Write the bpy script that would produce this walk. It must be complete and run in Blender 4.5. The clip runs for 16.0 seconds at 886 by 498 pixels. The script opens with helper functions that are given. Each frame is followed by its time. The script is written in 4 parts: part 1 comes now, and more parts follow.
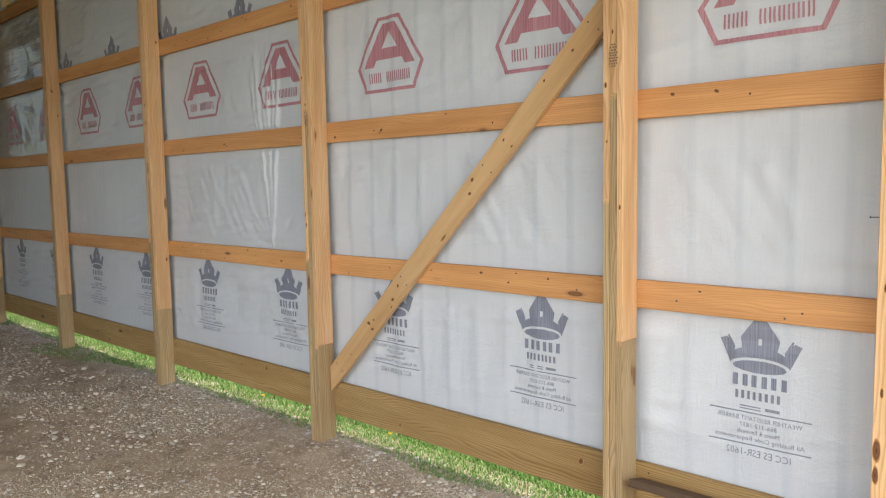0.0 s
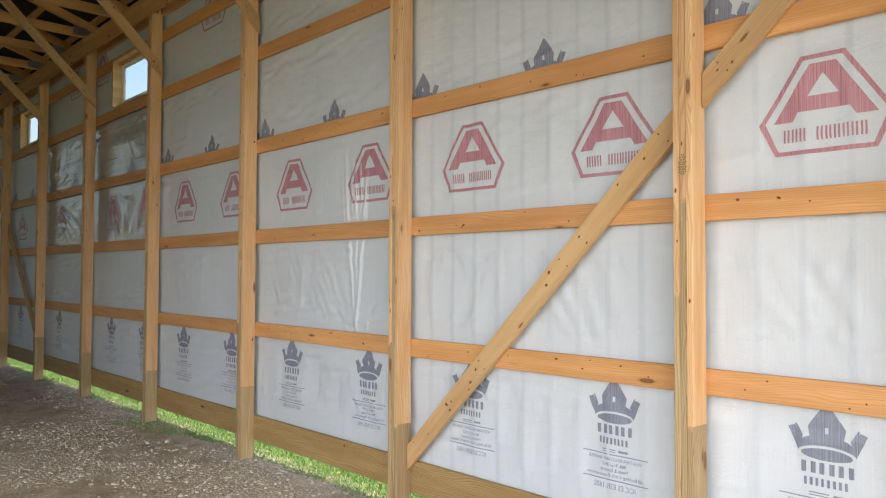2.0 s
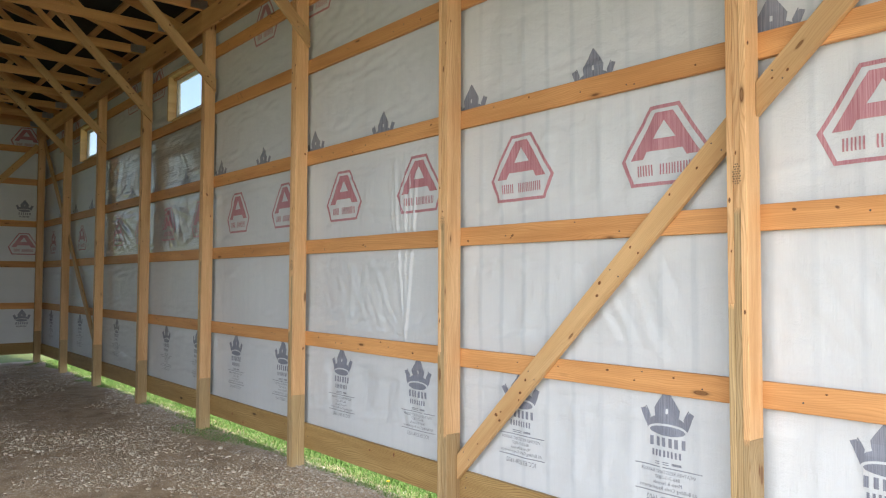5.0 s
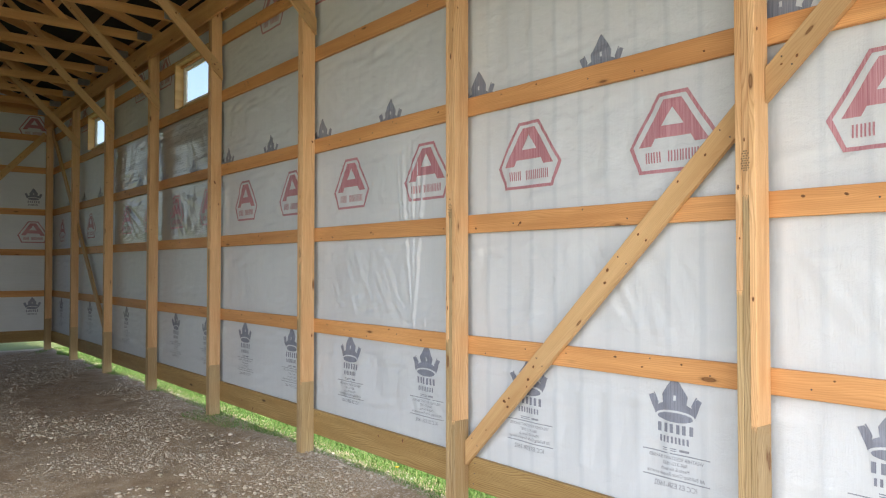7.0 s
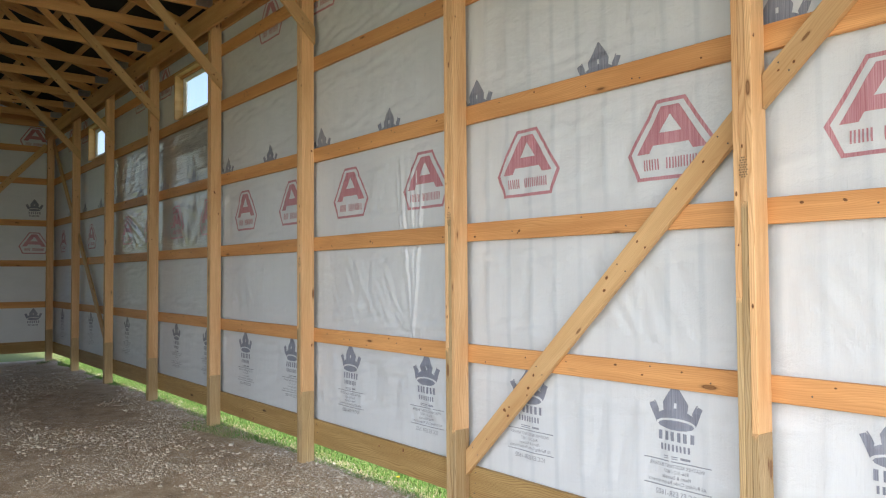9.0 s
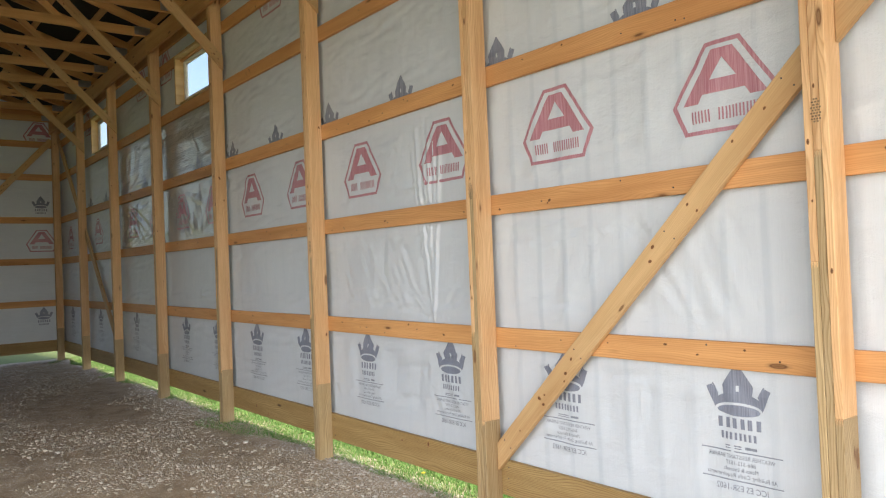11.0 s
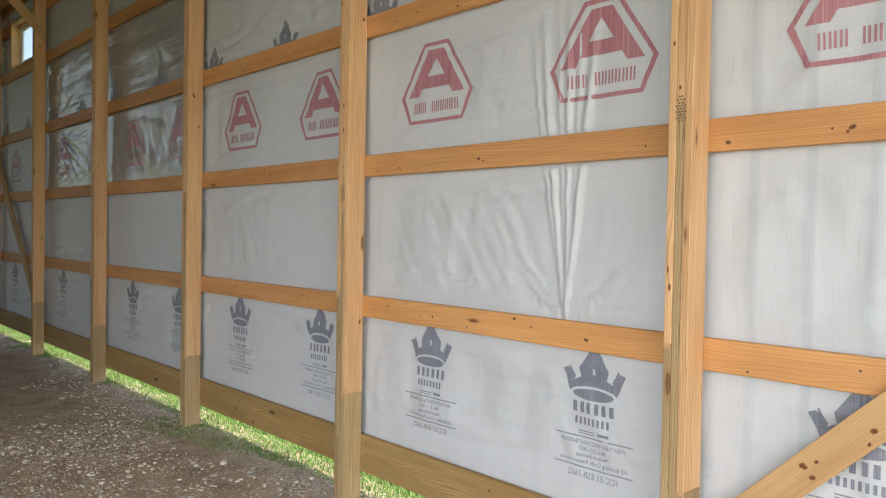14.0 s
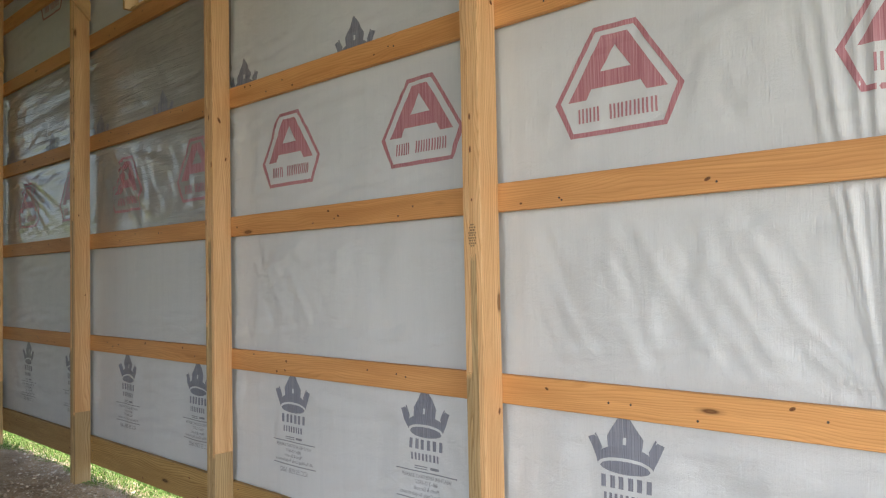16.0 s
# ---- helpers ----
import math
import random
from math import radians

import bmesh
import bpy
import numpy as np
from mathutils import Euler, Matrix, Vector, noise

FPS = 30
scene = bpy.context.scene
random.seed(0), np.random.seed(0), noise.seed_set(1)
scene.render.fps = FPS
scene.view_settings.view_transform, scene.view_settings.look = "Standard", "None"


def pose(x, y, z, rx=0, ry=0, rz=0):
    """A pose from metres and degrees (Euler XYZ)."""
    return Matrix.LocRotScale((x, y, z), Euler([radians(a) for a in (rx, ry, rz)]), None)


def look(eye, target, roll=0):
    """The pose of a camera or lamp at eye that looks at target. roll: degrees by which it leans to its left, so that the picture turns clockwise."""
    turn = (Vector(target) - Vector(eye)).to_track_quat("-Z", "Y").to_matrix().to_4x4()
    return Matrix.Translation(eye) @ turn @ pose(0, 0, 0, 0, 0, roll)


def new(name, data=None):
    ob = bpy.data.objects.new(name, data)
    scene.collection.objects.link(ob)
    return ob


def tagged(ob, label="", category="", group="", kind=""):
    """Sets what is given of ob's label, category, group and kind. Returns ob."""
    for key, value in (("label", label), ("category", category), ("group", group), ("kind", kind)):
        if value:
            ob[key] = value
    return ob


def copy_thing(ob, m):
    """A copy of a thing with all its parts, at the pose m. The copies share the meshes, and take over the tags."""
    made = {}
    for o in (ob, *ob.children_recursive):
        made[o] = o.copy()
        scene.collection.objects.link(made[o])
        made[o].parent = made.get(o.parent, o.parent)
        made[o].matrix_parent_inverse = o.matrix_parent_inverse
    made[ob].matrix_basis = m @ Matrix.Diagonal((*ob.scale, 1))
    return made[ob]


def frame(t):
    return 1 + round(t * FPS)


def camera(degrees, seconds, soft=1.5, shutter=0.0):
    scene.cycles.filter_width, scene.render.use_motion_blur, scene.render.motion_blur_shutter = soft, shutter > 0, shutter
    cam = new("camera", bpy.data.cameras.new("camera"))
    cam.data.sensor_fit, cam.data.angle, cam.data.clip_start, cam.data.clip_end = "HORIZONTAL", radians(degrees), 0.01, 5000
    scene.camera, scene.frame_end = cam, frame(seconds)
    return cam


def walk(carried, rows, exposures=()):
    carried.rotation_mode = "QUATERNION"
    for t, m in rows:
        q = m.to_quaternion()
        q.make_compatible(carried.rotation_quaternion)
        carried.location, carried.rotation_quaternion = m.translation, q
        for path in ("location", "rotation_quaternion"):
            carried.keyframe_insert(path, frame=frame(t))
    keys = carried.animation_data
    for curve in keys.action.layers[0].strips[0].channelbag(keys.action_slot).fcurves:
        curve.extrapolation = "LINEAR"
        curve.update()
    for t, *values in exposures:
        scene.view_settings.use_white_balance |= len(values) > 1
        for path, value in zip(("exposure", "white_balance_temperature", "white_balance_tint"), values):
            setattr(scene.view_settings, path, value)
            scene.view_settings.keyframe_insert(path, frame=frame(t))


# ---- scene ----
cam = camera(60.9, 16.0, soft=1.2)
PATH = [
    (0, (-0.368, 0.205, 1.808), (1.08, 1.574, 1.634), -1.0),
    (0.1, (-0.404, 0.176, 1.809), (1.03, 1.563, 1.66), -1.0),
    (0.5, (-0.539, 0.091, 1.813), (0.854, 1.525, 1.75), -0.5),
    (1, (-0.725, 0.077, 1.828), (0.667, 1.513, 1.866), -0.0),
    (1.5, (-0.77, 0.059, 1.833), (0.604, 1.511, 1.907), 0.8),
    (2, (-0.783, 0.046, 1.823), (0.573, 1.515, 1.885), 0.2),
    (2.5, (-0.804, 0.05, 1.835), (0.52, 1.548, 1.891), -0.2),
    (3, (-0.821, 0.049, 1.831), (0.467, 1.578, 1.899), 0.2),
    (3.5, (-0.824, 0.048, 1.841), (0.44, 1.596, 1.917), 0.0),
    (4, (-0.824, 0.058, 1.839), (0.434, 1.611, 1.923), 0.2),
    (4.2, (-0.824, 0.048, 1.835), (0.435, 1.599, 1.931), 0.3),
    (6.5, (-0.828, 0.043, 1.832), (0.45, 1.581, 1.88), 0.0),
    (7, (-0.838, 0.04, 1.844), (0.414, 1.599, 1.892), -0.0),
    (7.5, (-0.838, 0.048, 1.844), (0.387, 1.628, 1.894), -0.5),
    (8, (-0.826, 0.046, 1.846), (0.395, 1.63, 1.885), -0.9),
    (8.5, (-0.831, 0.03, 1.848), (0.405, 1.602, 1.89), -0.9),
    (9, (-0.816, 0.036, 1.849), (0.432, 1.597, 1.918), -0.4),
    (9.2, (-0.807, 0.032, 1.846), (0.442, 1.592, 1.924), -0.3),
    (11.3, (-0.478, 0.691, 1.777), (0.748, 2.271, 1.809), -2.7),
    (11.5, (-0.436, 0.856, 1.781), (0.834, 2.399, 1.836), -2.9),
    (12, (-0.383, 1.219, 1.788), (0.965, 2.696, 1.827), -3.0),
    (12.5, (-0.269, 1.613, 1.803), (1.019, 3.141, 1.873), -1.5),
    (13, (-0.209, 1.979, 1.773), (1.125, 3.466, 1.857), 0.8),
    (13.5, (-0.133, 2.381, 1.737), (1.294, 3.782, 1.744), 1.0),
    (14, (-0.027, 2.894, 1.742), (1.331, 4.361, 1.699), 1.0),
    (14.5, (-0.02, 3.371, 1.73), (1.327, 4.847, 1.652), -0.4),
    (14.9, (0.055, 3.716, 1.726), (1.462, 5.133, 1.618), -1.1),
    (15, (0.077, 3.803, 1.727), (1.494, 5.211, 1.635), -1.2),
    (15.5, (0.133, 4.242, 1.756), (1.579, 5.622, 1.742), -1.8),
    (16, (0.115, 4.625, 1.799), (1.576, 5.989, 1.87), -1.1),
]
walk(cam, [(t, look(eye, target, roll)) for t, eye, target, roll in PATH], [(0.0, 0.80, 6640, 10), (0.5, 0.92, 6620, 10), (2.0, 1.07, 6580, 10), (3.5, 1.17, 6530, 10), (9.0, 1.17, 6530, 10), (11.5, 1.22, 6680, 10), (13.5, 1.15, 6720, 10), (14.5, 1.36, 6880, 11), (16.0, 1.40, 6850, 11)])

# ---------- world, sun, exposure ----------
world = bpy.data.worlds.new("sky")
scene.world = world
world.use_nodes = True
wn = world.node_tree
sky = wn.nodes.new("ShaderNodeTexSky")
sky.sky_type = "NISHITA"
sky.sun_disc = False
sky.sun_elevation, sky.sun_rotation = radians(66), radians(170)
wn.links.new(sky.outputs[0], wn.nodes["Background"].inputs[0])
sky.dust_density = 3.0
wn.nodes["Background"].inputs[1].default_value = 0.15

sun_data = bpy.data.lights.new("sun", "SUN")
sun_data.energy, sun_data.angle, sun_data.color = 4.0, radians(9), (1.0, 0.95, 0.87)
sun = new("sun", sun_data)
sun.matrix_world = look((3.0, -18, 42), (0, 0, 0))

# area lamps: daylight of assumed, unseen openings behind the walker and across the barn
def opening_light(name, eye, target, wide, high, watts, tint, fan):
    data = bpy.data.lights.new(name, "AREA")
    data.shape, data.size, data.size_y = "RECTANGLE", wide, high
    data.energy, data.color, data.spread = watts, tint, radians(fan)
    new(name, data).matrix_world = look(eye, target)


# both look down as skylight falls; the end lamp also turns off the gable
opening_light("open_end_daylight", (-1.3, -2.75, 2.65), (0.3, 0.65, -0.65), 7.6, 4.7, 128.0, (1.0, 0.985, 0.96), 108)
opening_light("side_door_daylight", (-5.95, 2.9, 2.35), (0.0, 3.2, -3.4), 8.0, 4.1, 140.0, (0.95, 0.975, 1.0), 122)


# ---------- materials ----------
class Mat:
    """A small wrapper for node materials."""

    def __init__(self, name, rough=0.6, metal=0.0, spec=0.4):
        self.m = bpy.data.materials.new(name)
        self.m.use_nodes = True
        self.t = self.m.node_tree
        self.b = self.t.nodes["Principled BSDF"]
        self.b.inputs["Roughness"].default_value = rough
        self.b.inputs["Metallic"].default_value = metal
        self.b.inputs["Specular IOR Level"].default_value = spec

    def node(self, kind, **ins):
        n = self.t.nodes.new(kind)
        for k, v in ins.items():
            n.inputs[k.replace("_", " ")].default_value = v
        return n

    def link(self, a, b):
        self.t.links.new(a, b)

    def coords(self, scale=(1, 1, 1), kind="Object", shuffle=True):
        c = self.node("ShaderNodeTexCoord")
        mp = self.node("ShaderNodeMapping")
        mp.inputs["Scale"].default_value = scale
        self.link(c.outputs[kind], mp.inputs["Vector"])
        if shuffle:
            info = self.node("ShaderNodeObjectInfo")
            mul = self.node("ShaderNodeVectorMath")
            mul.operation = "MULTIPLY"
            mul.inputs[1].default_value = (37.0, 91.0, 53.0)
            self.link(info.outputs["Random"], mul.inputs[0])
            self.link(mul.outputs[0], mp.inputs["Location"])
        return mp.outputs[0]

    def noise(self, vec, scale, detail=4.0, rough=0.55, distort=0.0):
        n = self.node("ShaderNodeTexNoise", Scale=scale, Detail=detail, Roughness=rough, Distortion=distort)
        self.link(vec, n.inputs["Vector"])
        return n.outputs[0]

    def ramp(self, fac, *stops):
        r = self.node("ShaderNodeValToRGB")
        while len(r.color_ramp.elements) < len(stops):
            r.color_ramp.elements.new(0.5)
        for e, (p, c) in zip(r.color_ramp.elements, stops):
            e.position = p
            e.color = (*c, 1) if len(c) == 3 else c
        self.link(fac, r.inputs[0])
        return r.outputs[0]

    def mix(self, fac, a, b, mode="MIX"):
        n = self.node("ShaderNodeMix")
        n.data_type, n.blend_type = "RGBA", mode
        for sock, v in ((n.inputs[0], fac), (n.inputs[6], a), (n.inputs[7], b)):
            if isinstance(v, (int, float)):
                sock.default_value = v
            elif isinstance(v, tuple):
                sock.default_value = (*v, 1)
            else:
                self.link(v, sock)
        return n.outputs[2]

    def color(self, out):
        self.link(out, self.b.inputs["Base Color"])
        return self

    def bump(self, height, strength=0.3, dist=0.005):
        n = self.node("ShaderNodeBump", Strength=strength, Distance=dist)
        self.link(height, n.inputs["Height"])
        self.link(n.outputs[0], self.b.inputs["Normal"])
        return self


def wood(name, light, dark, knot=(0.15, 0.065, 0.025), rough=0.62, knots=True, grain=0.6, knot_size=(2.1, 8.0)):
    """Sawn softwood with the grain along the board's own x: arched growth rings, fine streaks, knots with bent grain."""
    m = Mat(name, rough, spec=0.3)
    base_v = m.coords((1, 1, 1))
    # knots sit on a sparse jittered lattice and push the grain aside
    v = m.node("ShaderNodeTexVoronoi", Scale=1.0, Randomness=0.9)
    m.link(m.coords((knot_size[0], knot_size[1], knot_size[1])), v.inputs["Vector"])
    near = m.ramp(v.outputs["Distance"], (0.0, (1, 1, 1)), (0.42, (0, 0, 0)))
    wob = m.noise(m.coords((0.9, 5.0, 5.0)), 1.0, 2, 0.5)
    # distance across the board, bent by slow noise and by the knots
    sep = m.node("ShaderNodeSeparateXYZ")
    m.link(base_v, sep.inputs[0])

    def calc(op, a, b_, c=None):
        n = m.node("ShaderNodeMath")
        n.operation = op
        for sock, val in zip(n.inputs, (a, b_, c)):
            if val is None:
                continue
            if isinstance(val, (int, float)):
                sock.default_value = val
            else:
                m.link(val, sock)
        return n.outputs[0]

    across = calc("ADD", sep.outputs[1], calc("MULTIPLY", sep.outputs[2], 0.8))
    across = calc("ADD", across, calc("MULTIPLY", wob, 0.16))
    if knots:
        across = calc("ADD", across, calc("MULTIPLY", near, 0.018))
    ring = calc("FRACT", calc("MULTIPLY", across, 80.0), 0.0)
    line = m.ramp(ring, (0.0, (0.05, 0.05, 0.05)), (0.45, (0.25, 0.25, 0.25)), (0.82, (1, 1, 1)), (1.0, (0.1, 0.1, 0.1)))
    fine = m.noise(m.coords((4.0, 210.0, 210.0)), 1.0, 3, 0.6)
    mid = tuple((a + b_) / 2 for a, b_ in zip(light, dark))
    base = m.mix(calc("MULTIPLY", line, grain), light, dark)
    base = m.mix(0.28, base, m.ramp(fine, (0.35, dark), (0.65, light)))
    blotch = m.noise(m.coords((0.8, 4.0, 4.0)), 1.7, 3, 0.5)
    base = m.mix(m.ramp(blotch, (0.45, (0, 0, 0)), (0.75, (0.55, 0.55, 0.55))), base, tuple(c * k for c, k in zip(mid, (0.86, 0.78, 0.68))))
    # broad pale and ruddy sweeps along the board
    sweep = m.noise(m.coords((0.55, 9.0, 9.0)), 1.0, 3, 0.6, 0.5)
    base = m.mix(1.0, base, m.ramp(sweep, (0.3, (0.86, 0.80, 0.74)), (0.5, (1, 1, 1)), (0.72, (1.13, 1.15, 1.18))), "MULTIPLY")
    info = m.node("ShaderNodeObjectInfo")
    tone = m.ramp(info.outputs["Random"], (0.0, (0.84, 0.82, 0.80)), (0.5, (0.98, 0.96, 0.94)), (1.0, (1.1, 1.08, 1.02)))
    base = m.mix(1.0, base, tone, "MULTIPLY")
    if knots:
        pick = m.node("ShaderNodeSeparateColor")
        m.link(v.outputs["Color"], pick.inputs[0])
        some = calc("GREATER_THAN", pick.outputs[0], 0.5)
        k = m.ramp(v.outputs["Distance"], (0.0, (0.9, 0.9, 0.9)), (0.065, (0.75, 0.75, 0.75)), (0.085, (1, 1, 1)), (0.115, (0.25, 0.25, 0.25)), (0.17, (0, 0, 0)))
        base = m.mix(calc("MULTIPLY", k, some), base, knot)
    m.color(base)
    return m.bump(fine, 0.25, 0.002).m


PINE = wood("pine_girt", (0.70, 0.385, 0.165), (0.45, 0.200, 0.072), grain=0.55)
PINE_POST = wood("pine_post", (0.83, 0.575, 0.325), (0.50, 0.265, 0.115), grain=0.85)
PINE_BRACE = wood("pine_brace", (0.65, 0.445, 0.235), (0.46, 0.275, 0.125), grain=0.5, knot_size=(3.6, 13.0))
TREATED = wood("treated_pine", (0.56, 0.425, 0.245), (0.25, 0.165, 0.075), grain=0.95)
TREATED_SKIRT = wood("treated_skirt", (0.50, 0.345, 0.150), (0.18, 0.105, 0.040), knot=(0.07, 0.035, 0.015), grain=0.85, knot_size=(1.7, 6.0))
PINE_TRUSS = wood("pine_truss", (0.64, 0.385, 0.175), (0.46, 0.232, 0.085), grain=0.5)
WET_BOARD = wood("weathered_board", (0.13, 0.085, 0.05), (0.07, 0.045, 0.028))
JAMB = wood("window_jamb", (0.74, 0.54, 0.28), (0.64, 0.43, 0.20), knots=False, grain=0.4)


def plain(name, col, rough=0.5, metal=0.0, vary=0.12, scale=30.0, spec=0.4):
    m = Mat(name, rough, metal, spec)
    n = m.noise(m.coords(), scale, 4)
    m.color(m.ramp(n, (0.3, tuple(c * (1 - vary) for c in col)), (0.7, tuple(min(1, c * (1 + vary)) for c in col))))
    return m.bump(n, 0.08, 0.002).m


RIB = 0.2286                       # pitch of the siding ribs


def wrap_material(name, col, dark, rough, spec=0.5, coat=0.0):
    """Woven plastic sheet: fine upright ribs, cloudy tone."""
    m = Mat(name, rough, spec=spec)
    m.b.inputs["Coat Weight"].default_value = coat
    m.b.inputs["Coat Roughness"].default_value = 0.25
    vec = m.coords((1, 1, 1), shuffle=False)
    weave = m.noise(m.coords((1, 260, 5), shuffle=False), 1.0, 3)
    streak = m.noise(m.coords((1, 14.0, 0.7), shuffle=False), 1.0, 4, 0.6)
    cloud = m.noise(vec, 1.3, 4)
    c = m.ramp(cloud, (0.3, dark), (0.7, col))
    c = m.mix(0.22, c, m.ramp(streak, (0.35, dark), (0.65, col)))
    c = m.mix(0.25, c, m.ramp(weave, (0.4, dark), (0.6, col)))
    # grey steel ribs glimmering through the sheet: painted as darker upright bands in its colour
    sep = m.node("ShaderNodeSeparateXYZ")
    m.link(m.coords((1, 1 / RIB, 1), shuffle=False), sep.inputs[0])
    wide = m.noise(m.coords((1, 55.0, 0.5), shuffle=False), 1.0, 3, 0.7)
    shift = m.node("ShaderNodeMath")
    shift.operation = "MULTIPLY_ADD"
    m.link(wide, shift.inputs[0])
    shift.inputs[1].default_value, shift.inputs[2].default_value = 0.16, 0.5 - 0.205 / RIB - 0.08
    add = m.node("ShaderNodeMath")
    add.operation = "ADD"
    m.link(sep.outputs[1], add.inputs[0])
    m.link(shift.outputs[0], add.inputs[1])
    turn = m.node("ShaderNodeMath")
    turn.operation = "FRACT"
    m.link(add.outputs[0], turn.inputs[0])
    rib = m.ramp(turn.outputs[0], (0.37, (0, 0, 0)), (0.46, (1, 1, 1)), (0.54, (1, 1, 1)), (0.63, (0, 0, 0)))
    rib_strength = m.ramp(m.noise(m.coords((1, 0.9, 0.7), shuffle=False), 1.0, 2), (0.36, (0.15, 0.15, 0.15)), (0.6, (0.62, 0.62, 0.62)))
    # the bands are painted only in the bays beside the open end
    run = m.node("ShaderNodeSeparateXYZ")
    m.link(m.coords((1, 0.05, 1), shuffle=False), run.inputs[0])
    rib_strength = m.mix(m.ramp(run.outputs[1], (0.215, (0, 0, 0)), (0.24, (0.8, 0.8, 0.8))), rib_strength, (0.0, 0.0, 0.0))
    c = m.mix(m.mix(1.0, rib, rib_strength, "MULTIPLY"), c, tuple(k * f for k, f in zip(dark, (0.84, 0.875, 0.90))))
    m.color(c)
    soft = m.noise(m.coords((1, 5.0, 9.0), shuffle=False), 2.0, 5, 0.65, 0.6)
    # thin sharp crease lines
    vein = m.noise(m.coords((1, 1.6, 4.0), shuffle=False), 1.5, 1, 0.4, 0.4)
    lines = m.ramp(vein, (0.44, (0, 0, 0)), (0.5, (1, 1, 1)), (0.55, (0, 0, 0)))
    patch = m.ramp(m.noise(vec, 0.9, 2), (0.45, (0, 0, 0)), (0.65, (0.22, 0.22, 0.22)))
    total = m.mix(patch, soft, lines, "ADD")
    total = m.mix(0.5, total, weave, "ADD")
    if coat:
        # taut film: fine streaks drawn out along the wall
        drawn = m.noise(m.coords((1, 1.3, 24.0), shuffle=False), 1.0, 4, 0.65, 0.8)
        total = m.mix(0.25, drawn, soft, "ADD")
    return m.bump(total, 0.45, 0.030 if coat else 0.016).m


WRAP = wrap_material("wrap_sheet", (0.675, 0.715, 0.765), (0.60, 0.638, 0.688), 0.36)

# same sheet, glossier, with the shade of the far bays darkened into its colour
WRAP_SHADED_GLOSS = wrap_material("shaded_glossy_wrap", (0.40, 0.405, 0.41), (0.33, 0.335, 0.34), 0.32, 0.5, 0.8)


def print_material(name, col, pale):
    m = Mat(name, 0.42, spec=0.5)
    weave = m.noise(m.coords((1, 190, 2.0), shuffle=False), 1.0, 3, 0.65)
    m.color(m.ramp(weave, (0.36, col), (0.54, tuple((a + b) / 2 for a, b in zip(col, pale))), (0.70, pale)))
    return m.bump(weave, 0.2, 0.003).m


INK_RED = print_material("red_print", (0.39, 0.145, 0.19), (0.58, 0.34, 0.385))
INK_BLUE = print_material("slate_print", (0.155, 0.172, 0.235), (0.34, 0.365, 0.44))
INK_TEXT = print_material("grey_print", (0.20, 0.22, 0.28), (0.36, 0.38, 0.43))
INK_STAMP = plain("stamp_ink", (0.20, 0.14, 0.08), 0.7)
STEEL = plain("galvanised_plate", (0.42, 0.43, 0.44), 0.35, 0.9)
NAIL = plain("nail_steel", (0.10, 0.09, 0.085), 0.4, 0.7)
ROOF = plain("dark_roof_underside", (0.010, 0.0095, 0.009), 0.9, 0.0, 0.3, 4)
SIDING = plain("siding_steel", (0.45, 0.44, 0.42), 0.45, 0.0, 0.1, 6)
# tone of an unseen wall, chosen to dim and warm the light it bounces
BOUNCE_WALL = plain("bounce_wall_tone", (0.25, 0.205, 0.155), 0.7, 0.0, 0.15, 3)
VINYL = plain("white_vinyl", (0.80, 0.80, 0.78), 0.35)

glass = Mat("window_glass", 0.02)
glass.b.inputs["Transmission Weight"].default_value = 1.0
glass.b.inputs["IOR"].default_value = 1.1
glass.b.inputs["Base Color"].default_value = (0.97, 0.99, 1.0, 1)
GLASS = glass.m


